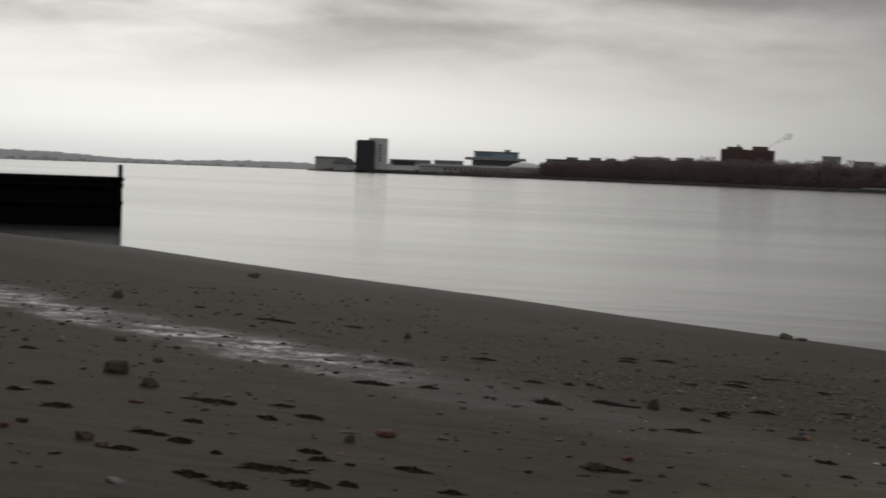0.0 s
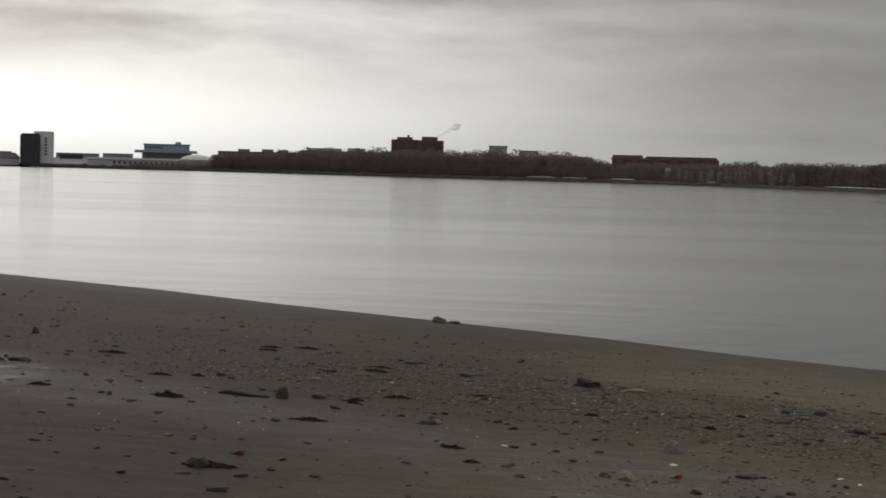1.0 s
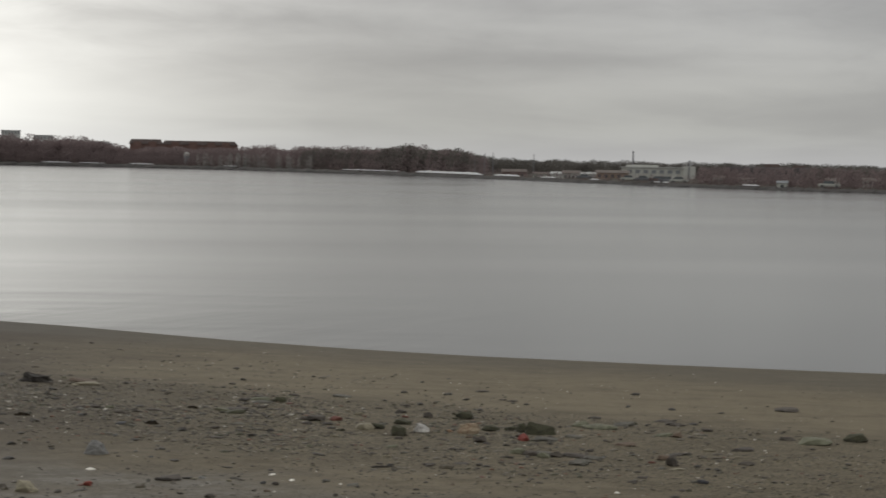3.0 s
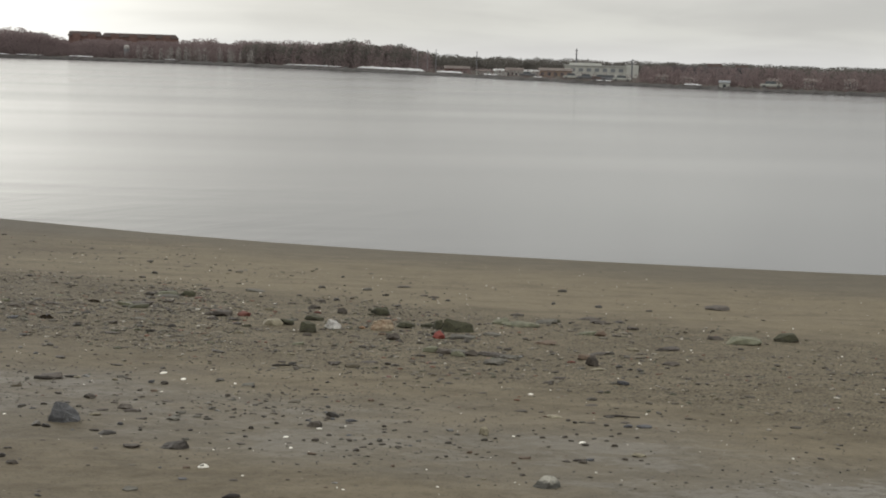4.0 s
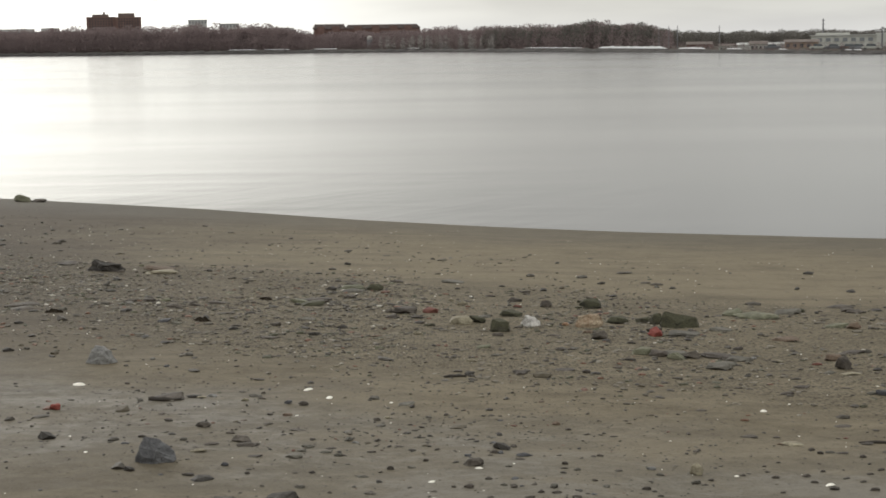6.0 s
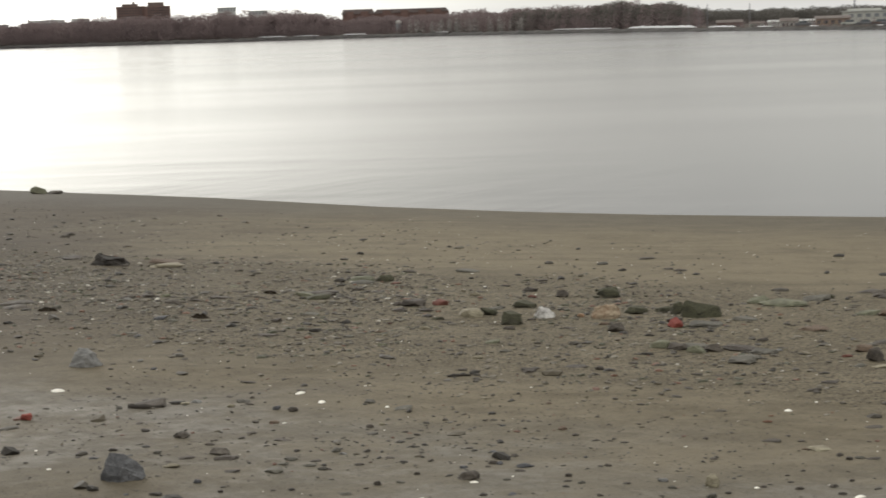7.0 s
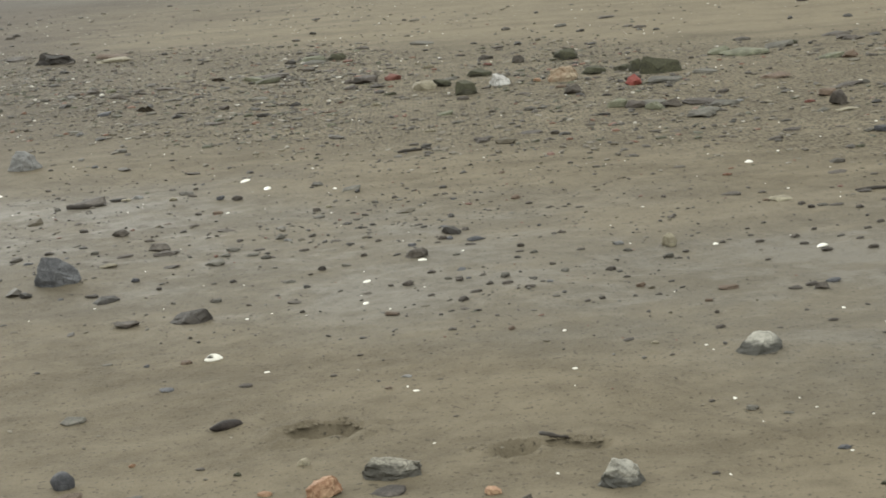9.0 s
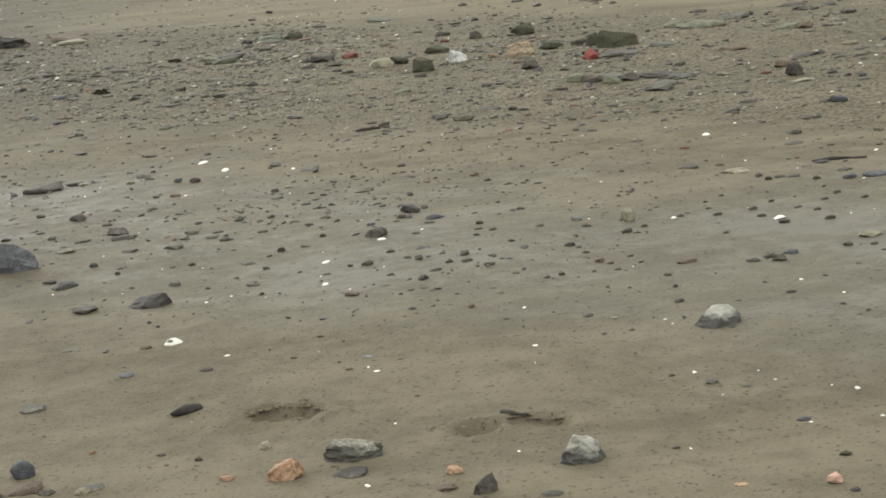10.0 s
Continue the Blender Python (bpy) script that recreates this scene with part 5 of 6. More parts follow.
# ---- small stones ----
def scatter(name, label, mat, count, place, seed, category="pebbles"):
    """Many small uneven stones lying on the sand, in one mesh."""
    r = np.random.RandomState(seed)
    phi = (1 + 5 ** 0.5) / 2
    ball = np.array([(-1, phi, 0), (1, phi, 0), (-1, -phi, 0), (1, -phi, 0), (0, -1, phi), (0, 1, phi), (0, -1, -phi), (0, 1, -phi), (phi, 0, -1), (phi, 0, 1), (-phi, 0, -1), (-phi, 0, 1)]) / math.hypot(1, phi)
    tri = np.array([(0, 11, 5), (0, 5, 1), (0, 1, 7), (0, 7, 10), (0, 10, 11), (1, 5, 9), (5, 11, 4), (11, 10, 2), (10, 7, 6), (7, 1, 8), (3, 9, 4), (3, 4, 2), (3, 2, 6), (3, 6, 8), (3, 8, 9), (4, 9, 5), (2, 4, 11), (6, 2, 10), (8, 6, 7), (9, 8, 1)])
    x, y, size = place(r, count)
    count = len(x)
    z = np.array([sand_at(a, b) for a, b in zip(x, y)])
    q = r.uniform(0, 6.283, count)
    form = ball[None] * (1 + r.uniform(-0.28, 0.28, (count, 12, 1)))
    form = form * np.stack([size * r.uniform(0.85, 1.6, count), size * r.uniform(0.6, 1.0, count), size * r.uniform(0.22, 0.55, count)], 1)[:, None]
    c, s = np.cos(q)[:, None], np.sin(q)[:, None]
    vx, vy = form[..., 0] * c - form[..., 1] * s + x[:, None], form[..., 0] * s + form[..., 1] * c + y[:, None]
    vz = form[..., 2] + z[:, None] + size[:, None] * 0.12
    verts = np.stack([vx, vy, vz], -1).reshape(-1, 3)
    faces = (tri[None] + 12 * np.arange(count)[:, None, None]).reshape(-1, 3)
    return tagged(new(name, mesh_of(name, verts, faces, mat)), label, category, kind="stuff")


def across(x, y):
    return 0.557 * x + 0.830 * y


def in_band(v0, v1, u0, u1, small, large, patchy=0.0):
    """Places in a stripe along the shore, thicker in its middle."""
    def place(r, n):
        v = v0 + (v1 - v0) * (r.beta(2.0, 2.0, n))
        u = r.uniform(u0, u1, n)
        x, y = 0.830 * u + 0.557 * v, -0.557 * u + 0.830 * v
        if patchy:
            # patches, thinning out where the gravel band runs down to the smooth end of the beach
            keep = np.array([noise.noise((a * 0.9, b * 0.9, 5.0)) + r.uniform(-0.5, 0.5) > patchy - 0.5 for a, b in zip(x, y)])
            keep &= r.uniform(0, 1, n) > 0.62 * step(0.8, 2.8, x)
            x, y = x[keep], y[keep]
        size = small * (large / small) ** (r.uniform(0, 1, len(x)) ** 2.6)
        ok = beach_z(x, y) > 0.03
        return x[ok], y[ok], size[ok]
    return place


scatter("gravel", "band of small mixed gravel along the beach", GRAVEL, 62000, in_band(7.8, 14.0, -16, 4.5, 0.0045, 0.026, 0.36), 1, "gravel")
scatter("gravel", "loose gravel thinning out over the sand", GRAVEL, 15000, in_band(6.5, 21.0, -22, 10, 0.004, 0.020, 0.3), 2, "gravel")
scatter("pebbles", "small dark pebbles strewn over the wet sand", DARK_GRAVEL, 5200, in_band(5.0, 8.8, -7, 3, 0.0045, 0.013, 0.40), 3)
scatter("pebbles", "sparse fine pebbles on smooth wet sand", GRAVEL, 600, in_band(2.5, 9.5, -7, 3, 0.0025, 0.008), 4)
scatter("pebbles", "dark pebbles scattered over the wider beach", DARK_GRAVEL, 5200, in_band(-2.0, 19.0, -34, -4, 0.010, 0.055, 0.25), 5)
scatter("shell_fragments", "tiny white shell fragments sprinkled on the sand", SHELL, 2600, in_band(2.0, 22.0, -18, 10, 0.003, 0.010), 6, "shells")

scatter("slate_shards", "thin dark slate shards strewn through the gravel", DARK_GRAVEL, 2400, in_band(8.2, 13.6, -12, 4.5, 0.008, 0.034, 0.42), 7, "slate")


def rim(cx, cy, a, b):
    def place(r, n):
        q = r.uniform(0.1, 3.0, n)
        k = r.uniform(0.75, 1.25, n)
        return cx + a * k * np.cos(q), cy + b * k * np.sin(q), r.uniform(0.0015, 0.0062, n)
    return place


scatter("sand_crumbs", "dark crumbs of sand kicked up round a footprint", SAND, 200, rim(0.065, 5.50, 0.12, 0.065), 21, "sand")
scatter("sand_crumbs", "dark crumbs of sand beside a smeared footprint", SAND, 220, rim(0.60, 5.25, 0.15, 0.06), 22, "sand")

# single pebbles, each its own stone
PEBBLE = []
for k in range(8):
    bm = hull_shape(500 + k, 12, 0.5, 0.04, 0)
    me = bpy.data.meshes.new("pebble")
    bm.to_mesh(me)
    bm.free()
    PEBBLE.append(me)
peb_rnd = random.Random(41)
tones = ["dark", "dark", "slab", "dark", "flatgrey", "brown", "blue", "long"]
for me, tone in zip(PEBBLE, tones):
    me.materials.append(STONE[tone])
for _ in range(90):
    v, u = 6.5 + peb_rnd.gauss(0, 0.7), peb_rnd.uniform(-7.5, -3.0)
    x, y = 0.830 * u + 0.557 * v, -0.557 * u + 0.830 * v
    s = peb_rnd.uniform(0.014, 0.045)
    ob = new("pebble", PEBBLE[peb_rnd.randrange(8)])
    ob.matrix_world = pose(x, y, sand_at(x, y) - s * 0.12, peb_rnd.uniform(-8, 8), peb_rnd.uniform(-8, 8), peb_rnd.uniform(0, 360)) @ Matrix.Diagonal((s, s * 0.8, s * peb_rnd.uniform(0.22, 0.5), 1))
    tagged(ob, "small dark pebble lying on wet sand", "pebble", "beach pebbles")

# larger flat pieces among the gravel
flat_rnd = random.Random(52)
SLATE = []
for k, tone in enumerate(["slab", "dark", "flatgrey", "moss", "brown", "slab", "green", "dark"]):
    bm = hull_shape(600 + k, 14, 0.4, 0.05, 0)
    me = bpy.data.meshes.new("stone")
    bm.to_mesh(me)
    bm.free()
    me.materials.append(STONE[tone])
    SLATE.append(me)
for _ in range(120):
    v, u = 10.9 + flat_rnd.gauss(0, 1.1), flat_rnd.uniform(-13, -4.5)
    x, y = 0.830 * u + 0.557 * v, -0.557 * u + 0.830 * v
    s = 0.030 * 3.2 ** (flat_rnd.random() ** 1.8)
    ob = new("stone", SLATE[flat_rnd.randrange(8)])
    ob.matrix_world = pose(x, y, sand_at(x, y) - s * 0.06, flat_rnd.uniform(-7, 7), flat_rnd.uniform(-7, 7), flat_rnd.uniform(-35, 35)) @ Matrix.Diagonal((s, s * 0.65, s * flat_rnd.uniform(0.15, 0.38), 1))
    tagged(ob, "flat dark stone lying among the gravel", "stone", "gravel stones")


# stones and pebbles that lie where they can be told apart
PIECES = {}
piece_rnd = random.Random(63)


def piece(kind, x, y, wide, tall):
    if kind not in PIECES:
        PIECES[kind] = []
        for k in range(5):
            bm = hull_shape(700 + 10 * len(PIECES) + k, 13, (0.35, 0.5, 0.7, 0.3, 0.55)[k], 0.07, 1)
            me = bpy.data.meshes.new("stone")
            bm.to_mesh(me)
            bm.free()
            me.materials.append(STONE[kind])
            PIECES[kind].append(me)
    small = wide < 0.045
    ob = new("pebble" if small else "stone", PIECES[kind][piece_rnd.randrange(5)])
    turn = piece_rnd.uniform(-18, 18) + piece_rnd.choice((0, 180))
    ob.matrix_world = pose(x, y, sand_at(x, y) - tall * 0.12, piece_rnd.uniform(-5, 5), piece_rnd.uniform(-6, 6), turn) @ Matrix.Diagonal((wide * 1.04, wide * 0.64, tall * 0.98, 1))
    tagged(ob, ("small " if small else "") + LABEL[kind], "pebble" if small else "stone", "beach pebbles" if small else "gravel stones")


piece("slab", -2.14, 14.08, 0.101, 0.032)
piece("dark", -1.73, 13.79, 0.094, 0.020)
piece("dark", -1.78, 13.43, 0.050, 0.023)
piece("slab", -1.56, 13.97, 0.172, 0.021)
piece("dark", -1.26, 12.49, 0.084, 0.018)
piece("slab", -0.94, 11.74, 0.142, 0.017)
piece("tan", -2.48, 16.92, 0.346, 0.042)
piece("green", -0.92, 14.15, 0.161, 0.038)
piece("slab", -0.77, 14.13, 0.173, 0.028)
piece("dark", -0.66, 14.21, 0.087, 0.010)
piece("green", -0.54, 15.30, 0.212, 0.045)
piece("dark", -0.36, 14.41, 0.111, 0.014)
piece("dark", -0.32, 13.56, 0.062, 0.017)
piece("flatgrey", -0.76, 12.86, 0.106, 0.016)
piece("slab", -1.44, 13.24, 0.102, 0.012)
piece("blue", -1.81, 12.72, 0.098, 0.025)
piece("flatgrey", -1.70, 12.58, 0.077, 0.022)
piece("block", -1.79, 11.77, 0.054, 0.023)
piece("flatgrey", -0.42, 11.60, 0.070, 0.014)
piece("dark", -1.49, 12.05, 0.092, 0.012)
piece("dark", -0.16, 13.36, 0.077, 0.039)
piece("dark", 0.05, 12.98, 0.106, 0.019)
piece("tan", 0.41, 14.01, 0.086, 0.041)
piece("flatgrey", 0.55, 13.09, 0.111, 0.025)
piece("moss", 0.76, 13.20, 0.180, 0.058)
piece("dullred", 0.85, 13.82, 0.072, 0.027)
piece("dark", 0.99, 15.00, 0.069, 0.022)
piece("dark", 1.10, 14.63, 0.067, 0.014)
piece("moss", 1.38, 14.19, 0.044, 0.026)
piece("orange", 1.13, 12.59, 0.053, 0.024)
piece("brown", 1.25, 12.17, 0.073, 0.024)
piece("slab", 1.01, 12.03, 0.083, 0.012)
piece("moss", 1.73, 12.82, 0.117, 0.044)
piece("dark", 1.73, 12.23, 0.111, 0.036)
piece("green", 1.49, 11.00, 0.132, 0.047)
piece("tan", 1.35, 11.14, 0.067, 0.016)
piece("tan", 0.06, 12.03, 0.072, 0.023)
piece("green", 0.49, 11.28, 0.101, 0.019)
piece("dark", 0.30, 11.17, 0.060, 0.013)
piece("dark", 1.05, 10.15, 0.048, 0.024)
piece("dark", 0.30, 10.24, 0.054, 0.012)
piece("tan", 0.39, 10.68, 0.063, 0.020)
piece("flatgrey", 1.15, 10.63, 0.047, 0.020)
piece("dark", 1.26, 10.42, 0.056, 0.015)
piece("flatgrey", 0.55, 10.90, 0.065, 0.016)
piece("dark", -0.16, 16.14, 0.125, 0.024)
piece("flatgrey", 0.37, 16.08, 0.199, 0.024)
piece("green", 1.68, 10.85, 0.114, 0.052)
piece("slab", 1.96, 10.96, 0.230, 0.028)
piece("flatgrey", 1.94, 10.63, 0.159, 0.025)
piece("flatgrey", 2.20, 12.21, 0.167, 0.030)
piece("green", 2.48, 13.28, 0.163, 0.052)
piece("moss", 3.07, 13.58, 0.068, 0.034)
piece("brown", 2.55, 11.73, 0.197, 0.024)
piece("dark", 3.13, 12.40, 0.085, 0.025)
piece("dullred", 3.21, 12.47, 0.105, 0.037)
piece("dark", 3.47, 13.67, 0.129, 0.034)
piece("dark", 3.55, 13.56, 0.085, 0.020)
piece("slab", 3.66, 13.05, 0.111, 0.026)
piece("tan", 3.22, 11.46, 0.107, 0.028)
piece("dark", 3.22, 11.15, 0.076, 0.014)
piece("flatgrey", 2.49, 10.23, 0.077, 0.020)
piece("tan", 2.61, 10.19, 0.124, 0.015)
piece("block", 2.17, 10.89, 0.049, 0.016)
piece("tan", 2.30, 10.74, 0.065, 0.013)
piece("dark", 2.07, 9.43, 0.084, 0.016)
piece("dark", 1.66, 9.93, 0.059, 0.007)
piece("slab", 1.84, 9.62, 0.043, 0.009)
piece("slab", 2.20, 9.67, 0.087, 0.012)
piece("dark", 2.43, 9.60, 0.058, 0.009)
piece("flatgrey", 2.52, 9.40, 0.057, 0.018)
piece("blue", 2.58, 9.38, 0.085, 0.032)
piece("flatgrey", 2.96, 11.17, 0.069, 0.028)
piece("slab", 2.86, 11.15, 0.188, 0.023)
piece("dullred", 2.51, 10.62, 0.065, 0.021)
piece("flatgrey", 2.87, 9.95, 0.061, 0.015)
piece("dark", -1.14, 8.53, 0.038, 0.014)
piece("dark", -0.80, 8.18, 0.043, 0.013)
piece("slab", -0.69, 7.88, 0.091, 0.016)
piece("slab", -0.85, 7.89, 0.068, 0.011)
piece("dark", -1.19, 8.06, 0.040, 0.013)
piece("flatgrey", -0.99, 7.99, 0.035, 0.015)
piece("tan", -0.89, 7.73, 0.078, 0.014)
piece("dark", -0.04, 7.39, 0.031, 0.019)
piece("flatgrey", -0.44, 7.77, 0.044, 0.012)
piece("flatgrey", -0.42, 7.86, 0.056, 0.014)
piece("flatgrey", -0.33, 7.74, 0.055, 0.011)
piece("flatgrey", -0.27, 7.67, 0.044, 0.017)
piece("dark", -0.31, 7.83, 0.045, 0.007)
piece("dark", -0.13, 7.75, 0.044, 0.009)
piece("dark", -0.49, 8.27, 0.083, 0.010)
piece("dark", -0.65, 8.45, 0.049, 0.010)
piece("blue", -0.60, 9.03, 0.040, 0.021)
piece("slab", -0.52, 8.99, 0.053, 0.025)
piece("brown", -0.58, 8.72, 0.051, 0.014)
piece("dark", -0.75, 9.16, 0.046, 0.013)
piece("tan", -0.83, 9.10, 0.040, 0.017)
piece("block", -1.02, 9.25, 0.055, 0.018)
piece("tan", -1.07, 9.21, 0.049, 0.015)
piece("dark", -0.84, 9.91, 0.068, 0.009)
piece("tan", -0.08, 8.66, 0.030, 0.012)
piece("dark", -0.11, 8.00, 0.034, 0.013)
piece("dark", -0.01, 7.86, 0.045, 0.007)
piece("block", -0.21, 7.96, 0.034, 0.011)
piece("blue", -0.74, 7.45, 0.032, 0.019)
piece("dark", -0.63, 7.30, 0.021, 0.012)
piece("slab", -0.63, 7.63, 0.066, 0.008)
piece("dark", -0.08, 7.34, 0.021, 0.007)
piece("flatgrey", -0.15, 7.25, 0.051, 0.010)
piece("dark", -0.87, 7.27, 0.052, 0.012)
piece("flatgrey", -0.78, 7.20, 0.041, 0.013)
piece("dark", -0.27, 6.95, 0.019, 0.009)
piece("dark", -0.11, 6.91, 0.048, 0.008)
piece("dark", -0.07, 6.76, 0.019, 0.011)
piece("dark", -0.40, 7.05, 0.030, 0.013)
piece("dark", 0.02, 8.23, 0.040, 0.009)
piece("dark", 0.16, 7.80, 0.029, 0.011)
piece("dark", 0.09, 8.39, 0.029, 0.008)
piece("dark", 0.32, 8.06, 0.034, 0.007)
piece("dark", 0.41, 7.76, 0.040, 0.018)
piece("blue", 0.54, 7.69, 0.072, 0.017)
piece("dark", 0.39, 7.69, 0.028, 0.007)
piece("slab", 0.52, 7.60, 0.047, 0.007)
piece("dark", 0.70, 7.47, 0.027, 0.016)
piece("dark", 0.69, 7.38, 0.035, 0.008)
piece("flatgrey", 0.74, 7.33, 0.031, 0.012)
piece("dark", 0.87, 7.68, 0.035, 0.014)
piece("dark", 0.91, 7.31, 0.035, 0.008)
piece("dark", 0.79, 7.10, 0.024, 0.011)
piece("dark", 0.98, 6.97, 0.039, 0.014)
piece("dark", 1.02, 6.85, 0.027, 0.008)
piece("dark", 0.54, 7.04, 0.029, 0.006)
piece("dark", 0.56, 6.92, 0.027, 0.012)
piece("dark", 0.62, 6.90, 0.044, 0.011)
piece("slab", 0.69, 6.79, 0.038, 0.012)
piece("dark", 0.51, 6.82, 0.044, 0.009)
piece("flatgrey", 0.42, 7.04, 0.029, 0.011)
piece("slab", 0.46, 7.00, 0.029, 0.011)
piece("slab", 0.28, 7.02, 0.039, 0.019)
piece("dark", 0.22, 7.02, 0.020, 0.008)
piece("flatgrey", 0.46, 7.42, 0.031, 0.010)
piece("dark", 0.86, 6.58, 0.022, 0.007)
piece("dark", 0.91, 6.59, 0.022, 0.012)
piece("dark", 0.11, 7.57, 0.026, 0.014)
piece("flatgrey", 0.05, 7.42, 0.036, 0.010)
piece("dark", 0.79, 8.36, 0.031, 0.012)
piece("dark", 0.87, 8.26, 0.036, 0.008)
piece("dark", 0.93, 8.24, 0.028, 0.006)
piece("dark", 0.99, 8.20, 0.042, 0.006)
piece("dark", 0.36, 6.83, 0.028, 0.008)
piece("dark", 0.14, 6.95, 0.029, 0.006)
piece("brown", 0.23, 6.61, 0.046, 0.012)
piece("flatgrey", 1.07, 7.23, 0.035, 0.013)
piece("block", 1.05, 7.35, 0.041, 0.013)
piece("dark", 1.27, 7.17, 0.024, 0.008)
piece("flatgrey", 1.20, 7.11, 0.040, 0.016)
piece("dark", 1.42, 7.28, 0.025, 0.010)
piece("dark", 1.55, 7.25, 0.037, 0.013)
piece("dark", 1.54, 7.37, 0.027, 0.007)
piece("dark", 1.69, 7.30, 0.038, 0.015)
piece("dark", 1.69, 7.16, 0.037, 0.010)
piece("dark", 1.78, 7.40, 0.026, 0.010)
piece("dark", 1.55, 7.48, 0.021, 0.007)
piece("dark", 1.86, 7.78, 0.029, 0.016)
piece("flatgrey", 1.91, 7.80, 0.045, 0.011)
piece("slab", 1.96, 7.79, 0.057, 0.007)
piece("dark", 2.03, 7.70, 0.034, 0.014)
piece("dark", 1.84, 7.86, 0.034, 0.015)
piece("slab", 2.17, 7.81, 0.057, 0.007)
piece("blue", 2.14, 7.64, 0.056, 0.018)
piece("dark", 1.61, 8.14, 0.082, 0.011)
piece("brown", 1.72, 7.98, 0.035, 0.009)
piece("dark", 1.74, 8.15, 0.036, 0.008)
piece("dark", 2.12, 7.98, 0.059, 0.009)
piece("slab", 2.12, 8.43, 0.087, 0.010)
piece("dark", 1.51, 8.87, 0.057, 0.008)
piece("dark", 2.03, 7.41, 0.032, 0.012)
piece("dark", 2.10, 7.29, 0.032, 0.012)
piece("dark", 1.96, 7.32, 0.032, 0.010)
piece("dark", 1.90, 7.02, 0.040, 0.015)
piece("dark", 1.89, 7.16, 0.031, 0.008)
piece("dark", 1.85, 6.62, 0.032, 0.014)
piece("blue", 1.66, 6.61, 0.050, 0.013)
piece("slab", 1.58, 6.57, 0.046, 0.012)
piece("dark", 1.52, 6.54, 0.046, 0.010)
piece("brown", 1.32, 6.61, 0.065, 0.012)
piece("dark", 1.09, 6.58, 0.024, 0.007)
piece("brown", 1.05, 6.71, 0.034, 0.015)
piece("brown", 1.23, 6.46, 0.025, 0.010)
piece("dark", 1.74, 7.03, 0.040, 0.013)
piece("dark", 1.52, 6.96, 0.024, 0.008)
piece("dark", 1.23, 6.32, 0.018, 0.011)
piece("dark", 1.93, 6.60, 0.028, 0.008)
piece("dark", 1.54, 6.13, 0.034, 0.008)
piece("slab", -5.54, 19.27, 0.256, 0.031)
piece("dark", -3.65, 18.09, 0.205, 0.025)
piece("dark", -4.37, 21.14, 0.104, 0.044)
piece("dark", -4.47, 18.11, 0.119, 0.019)
piece("brown", -2.57, 17.34, 0.304, 0.037)
piece("dark", -3.09, 13.85, 0.200, 0.025)
piece("slab", -3.92, 14.59, 0.238, 0.029)
piece("dark", -3.44, 14.19, 0.069, 0.022)
piece("dark", -2.19, 14.31, 0.090, 0.022)
piece("dark", -1.83, 13.58, 0.064, 0.024)
piece("dark", -1.77, 13.95, 0.088, 0.018)
piece("flatgrey", -1.86, 11.93, 0.093, 0.015)
piece("dark", -0.84, 17.54, 0.083, 0.022)
piece("dark", 2.26, 15.95, 0.126, 0.028)
piece("dark", 2.18, 16.14, 0.102, 0.016)
piece("dark", 2.14, 17.43, 0.166, 0.020)
piece("dark", 1.00, 15.21, 0.095, 0.019)
piece("dark", -0.35, 19.53, 0.124, 0.020)
piece("blue", -2.84, 11.34, 0.108, 0.023)
piece("dark", 0.66, 10.09, 0.061, 0.022)
piece("dark", 3.15, 25.82, 0.134, 0.027)
piece("dark", 1.18, 27.01, 0.113, 0.028)
piece("dark", -0.19, 27.85, 0.090, 0.022)
piece("dark", -3.10, 24.87, 0.081, 0.026)
piece("dark", -3.80, 22.77, 0.074, 0.024)
piece("dark", -17.08, 19.84, 0.148, 0.039)
piece("dark", -15.43, 15.99, 0.093, 0.054)
piece("dark", -16.73, 22.52, 0.190, 0.051)
piece("dark", -15.63, 20.17, 0.078, 0.047)
piece("dark", -15.68, 21.16, 0.100, 0.048)
piece("dark", -15.52, 21.73, 0.152, 0.041)
piece("dark", -14.02, 19.34, 0.147, 0.051)
piece("dark", -9.98, 15.11, 0.147, 0.041)
piece("dark", -14.12, 13.15, 0.089, 0.053)
piece("dark", -14.99, 14.15, 0.102, 0.038)
piece("tan", -13.88, 13.60, 0.150, 0.048)
piece("brown", -11.69, 12.27, 0.135, 0.065)
piece("dullred", -9.64, 8.35, 0.168, 0.034)
piece("dark", -12.47, 14.10, 0.111, 0.047)
piece("dark", -12.40, 15.16, 0.062, 0.031)
piece("dark", -9.46, 6.31, 0.111, 0.045)
piece("dark", -8.29, 4.51, 0.055, 0.019)
piece("dark", -8.08, 4.49, 0.050, 0.016)
piece("dark", -8.02, 7.15, 0.093, 0.022)
piece("dark", -8.93, 8.35, 0.087, 0.025)
piece("dark", -7.34, 7.95, 0.191, 0.023)
piece("dark", -9.79, 12.75, 0.066, 0.032)
piece("dark", -9.78, 13.14, 0.080, 0.032)
piece("dark", -9.99, 14.19, 0.056, 0.028)
piece("dark", -8.45, 14.03, 0.068, 0.033)
piece("dark", -6.77, 17.67, 0.118, 0.038)
piece("dark", -6.31, 16.79, 0.188, 0.048)
piece("tan", -6.14, 15.30, 0.154, 0.051)
piece("dark", -5.85, 19.35, 0.125, 0.027)
piece("dark", -7.72, 13.68, 0.100, 0.027)
piece("dark", -7.42, 11.99, 0.073, 0.029)
piece("dark", -7.38, 10.88, 0.074, 0.027)
piece("dark", -6.47, 10.66, 0.055, 0.018)
piece("dark", -6.61, 8.54, 0.049, 0.016)
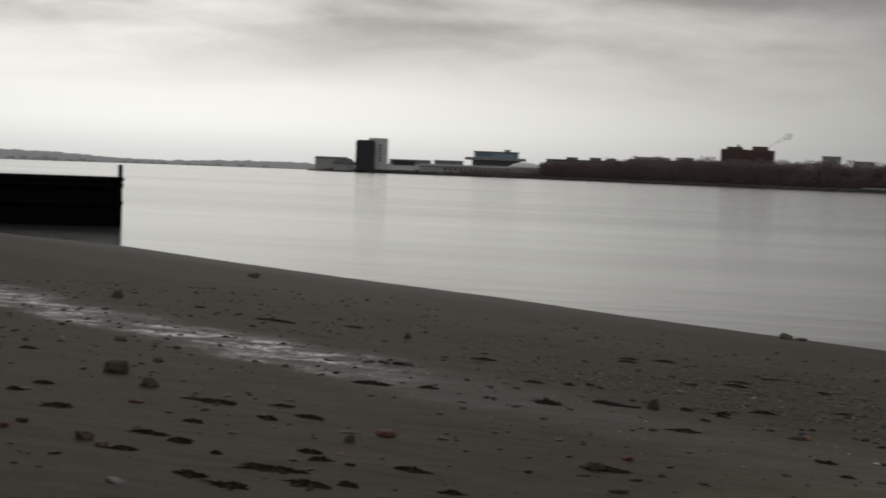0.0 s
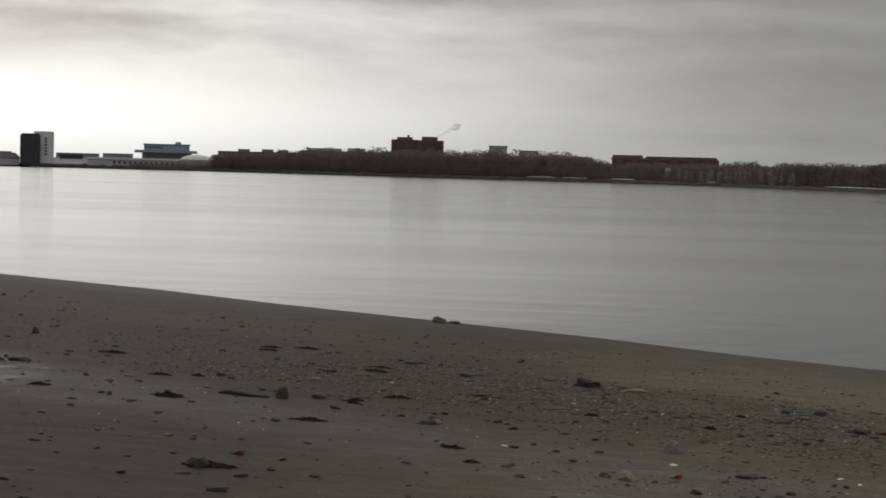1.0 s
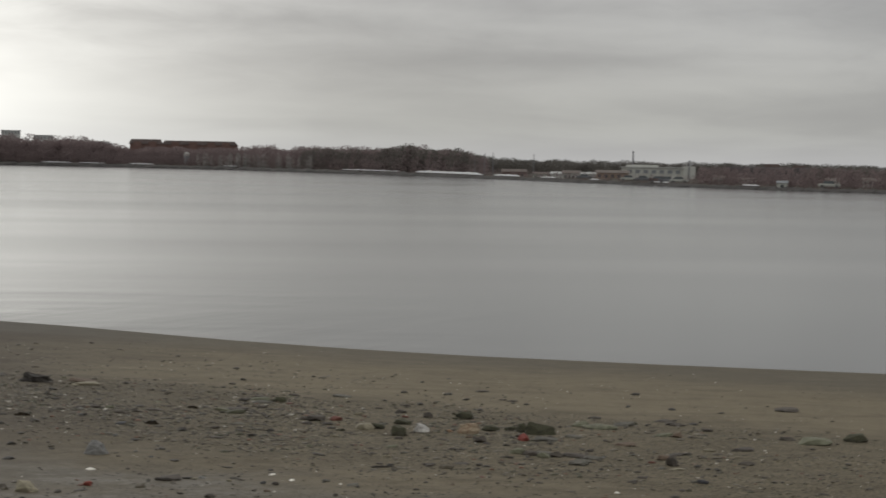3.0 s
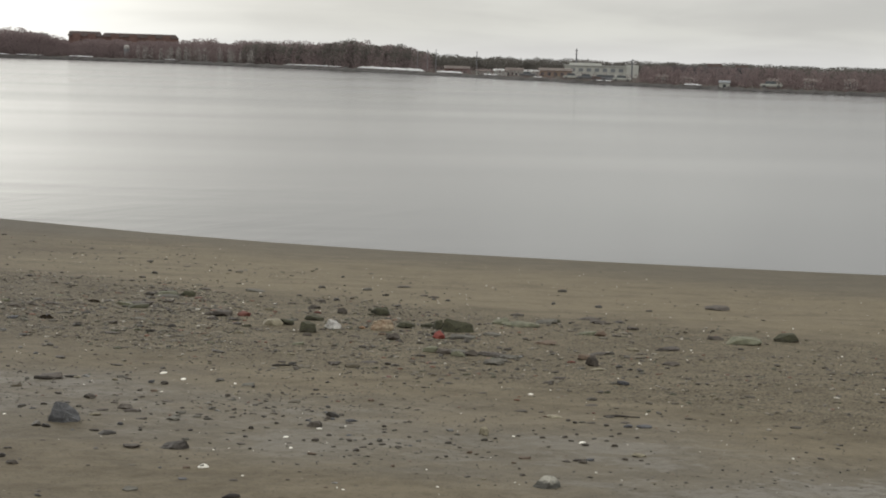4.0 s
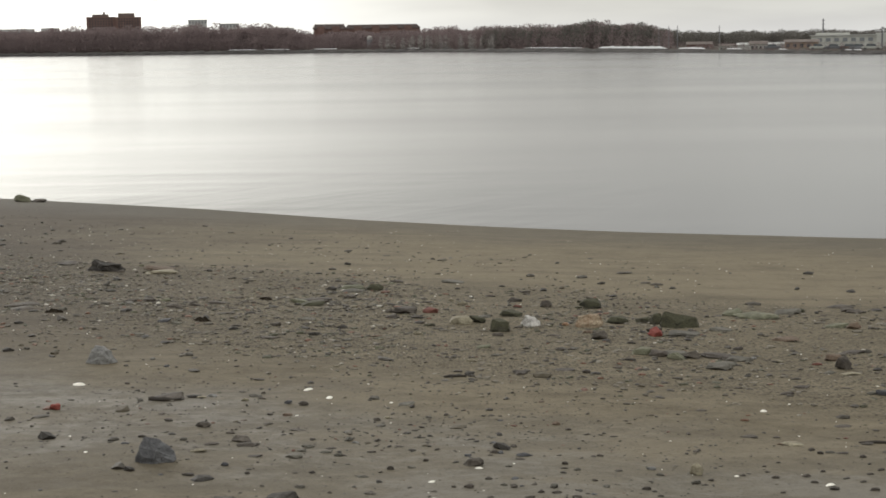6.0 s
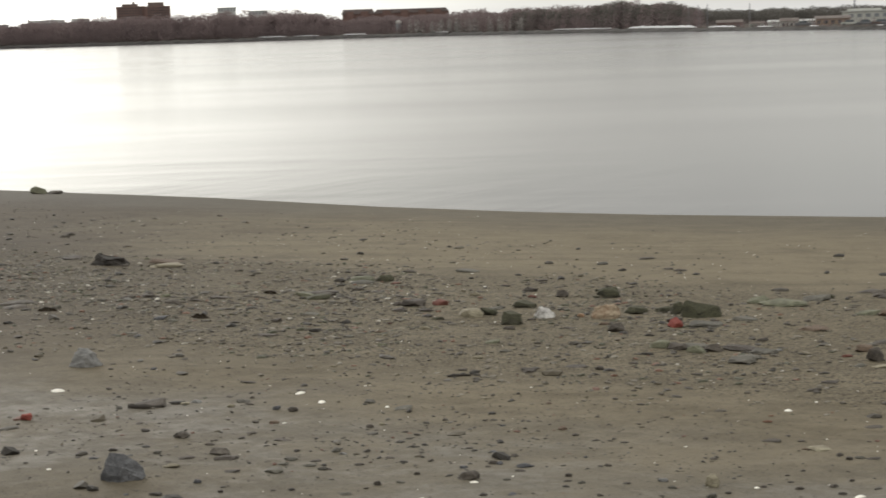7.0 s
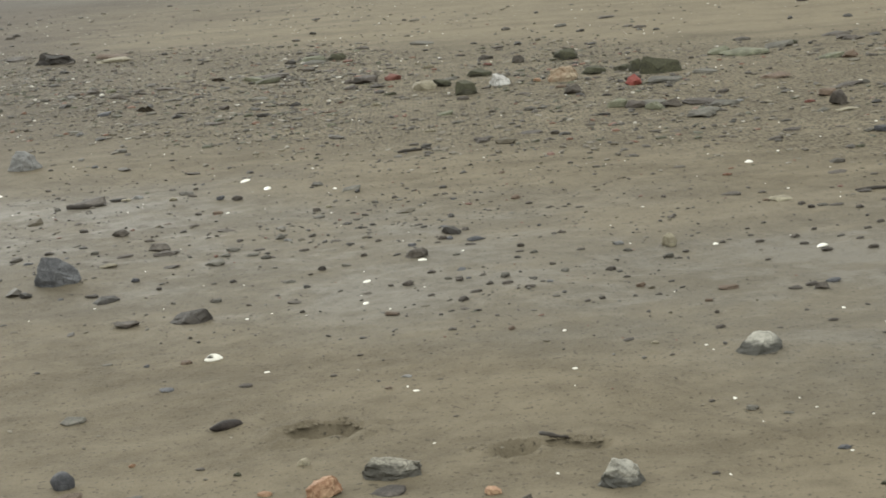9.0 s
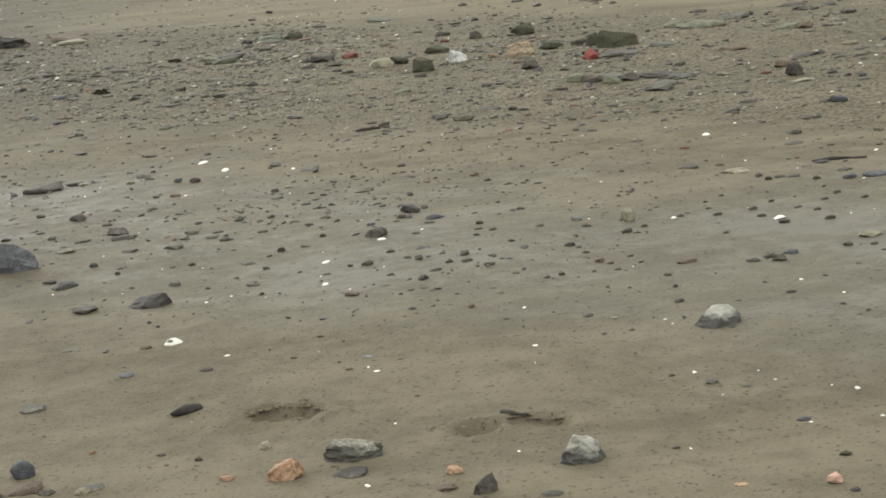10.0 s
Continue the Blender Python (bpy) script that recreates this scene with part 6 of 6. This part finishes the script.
piece("dark", -6.20, 7.68, 0.055, 0.018)
piece("dark", -6.04, 8.06, 0.056, 0.019)
piece("dark", -5.71, 7.79, 0.055, 0.015)
piece("dark", -4.59, 7.65, 0.066, 0.021)
piece("dark", -5.07, 7.17, 0.086, 0.021)
piece("dark", -3.78, 8.52, 0.084, 0.022)
piece("dark", -5.62, 9.07, 0.059, 0.020)
piece("dark", -4.45, 11.91, 0.070, 0.028)
piece("dark", -4.14, 11.44, 0.197, 0.045)
piece("dark", -5.60, 13.32, 0.158, 0.061)
piece("dark", -5.11, 7.15, 0.043, 0.014)
piece("slab", -5.83, 16.44, 0.273, 0.033)
piece("dark", -5.69, 19.13, 0.231, 0.037)
piece("dark", -4.66, 17.46, 0.177, 0.051)
piece("dark", -4.36, 20.77, 0.123, 0.039)
piece("dark", -7.47, 12.12, 0.056, 0.034)
piece("dark", -6.48, 10.74, 0.076, 0.020)
piece("orange", -4.05, 11.55, 0.102, 0.049)
piece("dark", -3.16, 13.71, 0.145, 0.023)
piece("dark", -1.88, 13.66, 0.115, 0.037)
piece("dark", -0.54, 15.58, 0.160, 0.046)
piece("dark", -0.53, 14.55, 0.103, 0.029)
piece("moss", 0.49, 12.77, 0.137, 0.061)
piece("dark", 0.85, 14.30, 0.120, 0.048)
piece("dark", -2.30, 14.06, 0.118, 0.028)
piece("dark", -3.79, 8.59, 0.062, 0.020)
piece("dark", -4.61, 7.72, 0.039, 0.023)
piece("dark", -2.79, 9.98, 0.068, 0.022)
piece("dark", -2.60, 9.41, 0.065, 0.028)
piece("orange", -0.41, 5.37, 0.019, 0.009)
piece("moss", -0.13, 5.23, 0.021, 0.008)
piece("dark", -0.23, 5.30, 0.023, 0.006)
piece("orange", -0.05, 5.07, 0.036, 0.010)
piece("dark", 0.99, 4.98, 0.020, 0.006)
piece("blue", 1.31, 5.08, 0.033, 0.009)
piece("flatgrey", 1.30, 4.61, 0.022, 0.010)
piece("flatgrey", 0.68, 4.76, 0.052, 0.008)
piece("moss", 1.34, 4.83, 0.028, 0.009)
piece("brown", -0.54, 5.15, 0.097, 0.016)
piece("dark", 0.14, 6.17, 0.020, 0.005)
piece("dark", 0.07, 5.98, 0.021, 0.005)
piece("slab", -0.18, 5.95, 0.042, 0.008)
piece("dark", -0.42, 6.56, 0.015, 0.009)
piece("brown", 0.23, 5.80, 0.023, 0.005)
piece("dark", 1.03, 5.90, 0.019, 0.005)
piece("tan", 1.00, 6.03, 0.025, 0.007)
piece("dark", 1.21, 6.14, 0.034, 0.011)
piece("dark", 0.93, 6.08, 0.033, 0.005)
piece("dark", 1.07, 5.49, 0.018, 0.006)
piece("dark", 1.69, 5.85, 0.016, 0.005)
piece("flatgrey", 1.24, 5.36, 0.026, 0.003)
piece("dark", 0.41, 5.54, 0.015, 0.004)
piece("block", 0.28, 5.90, 0.032, 0.006)
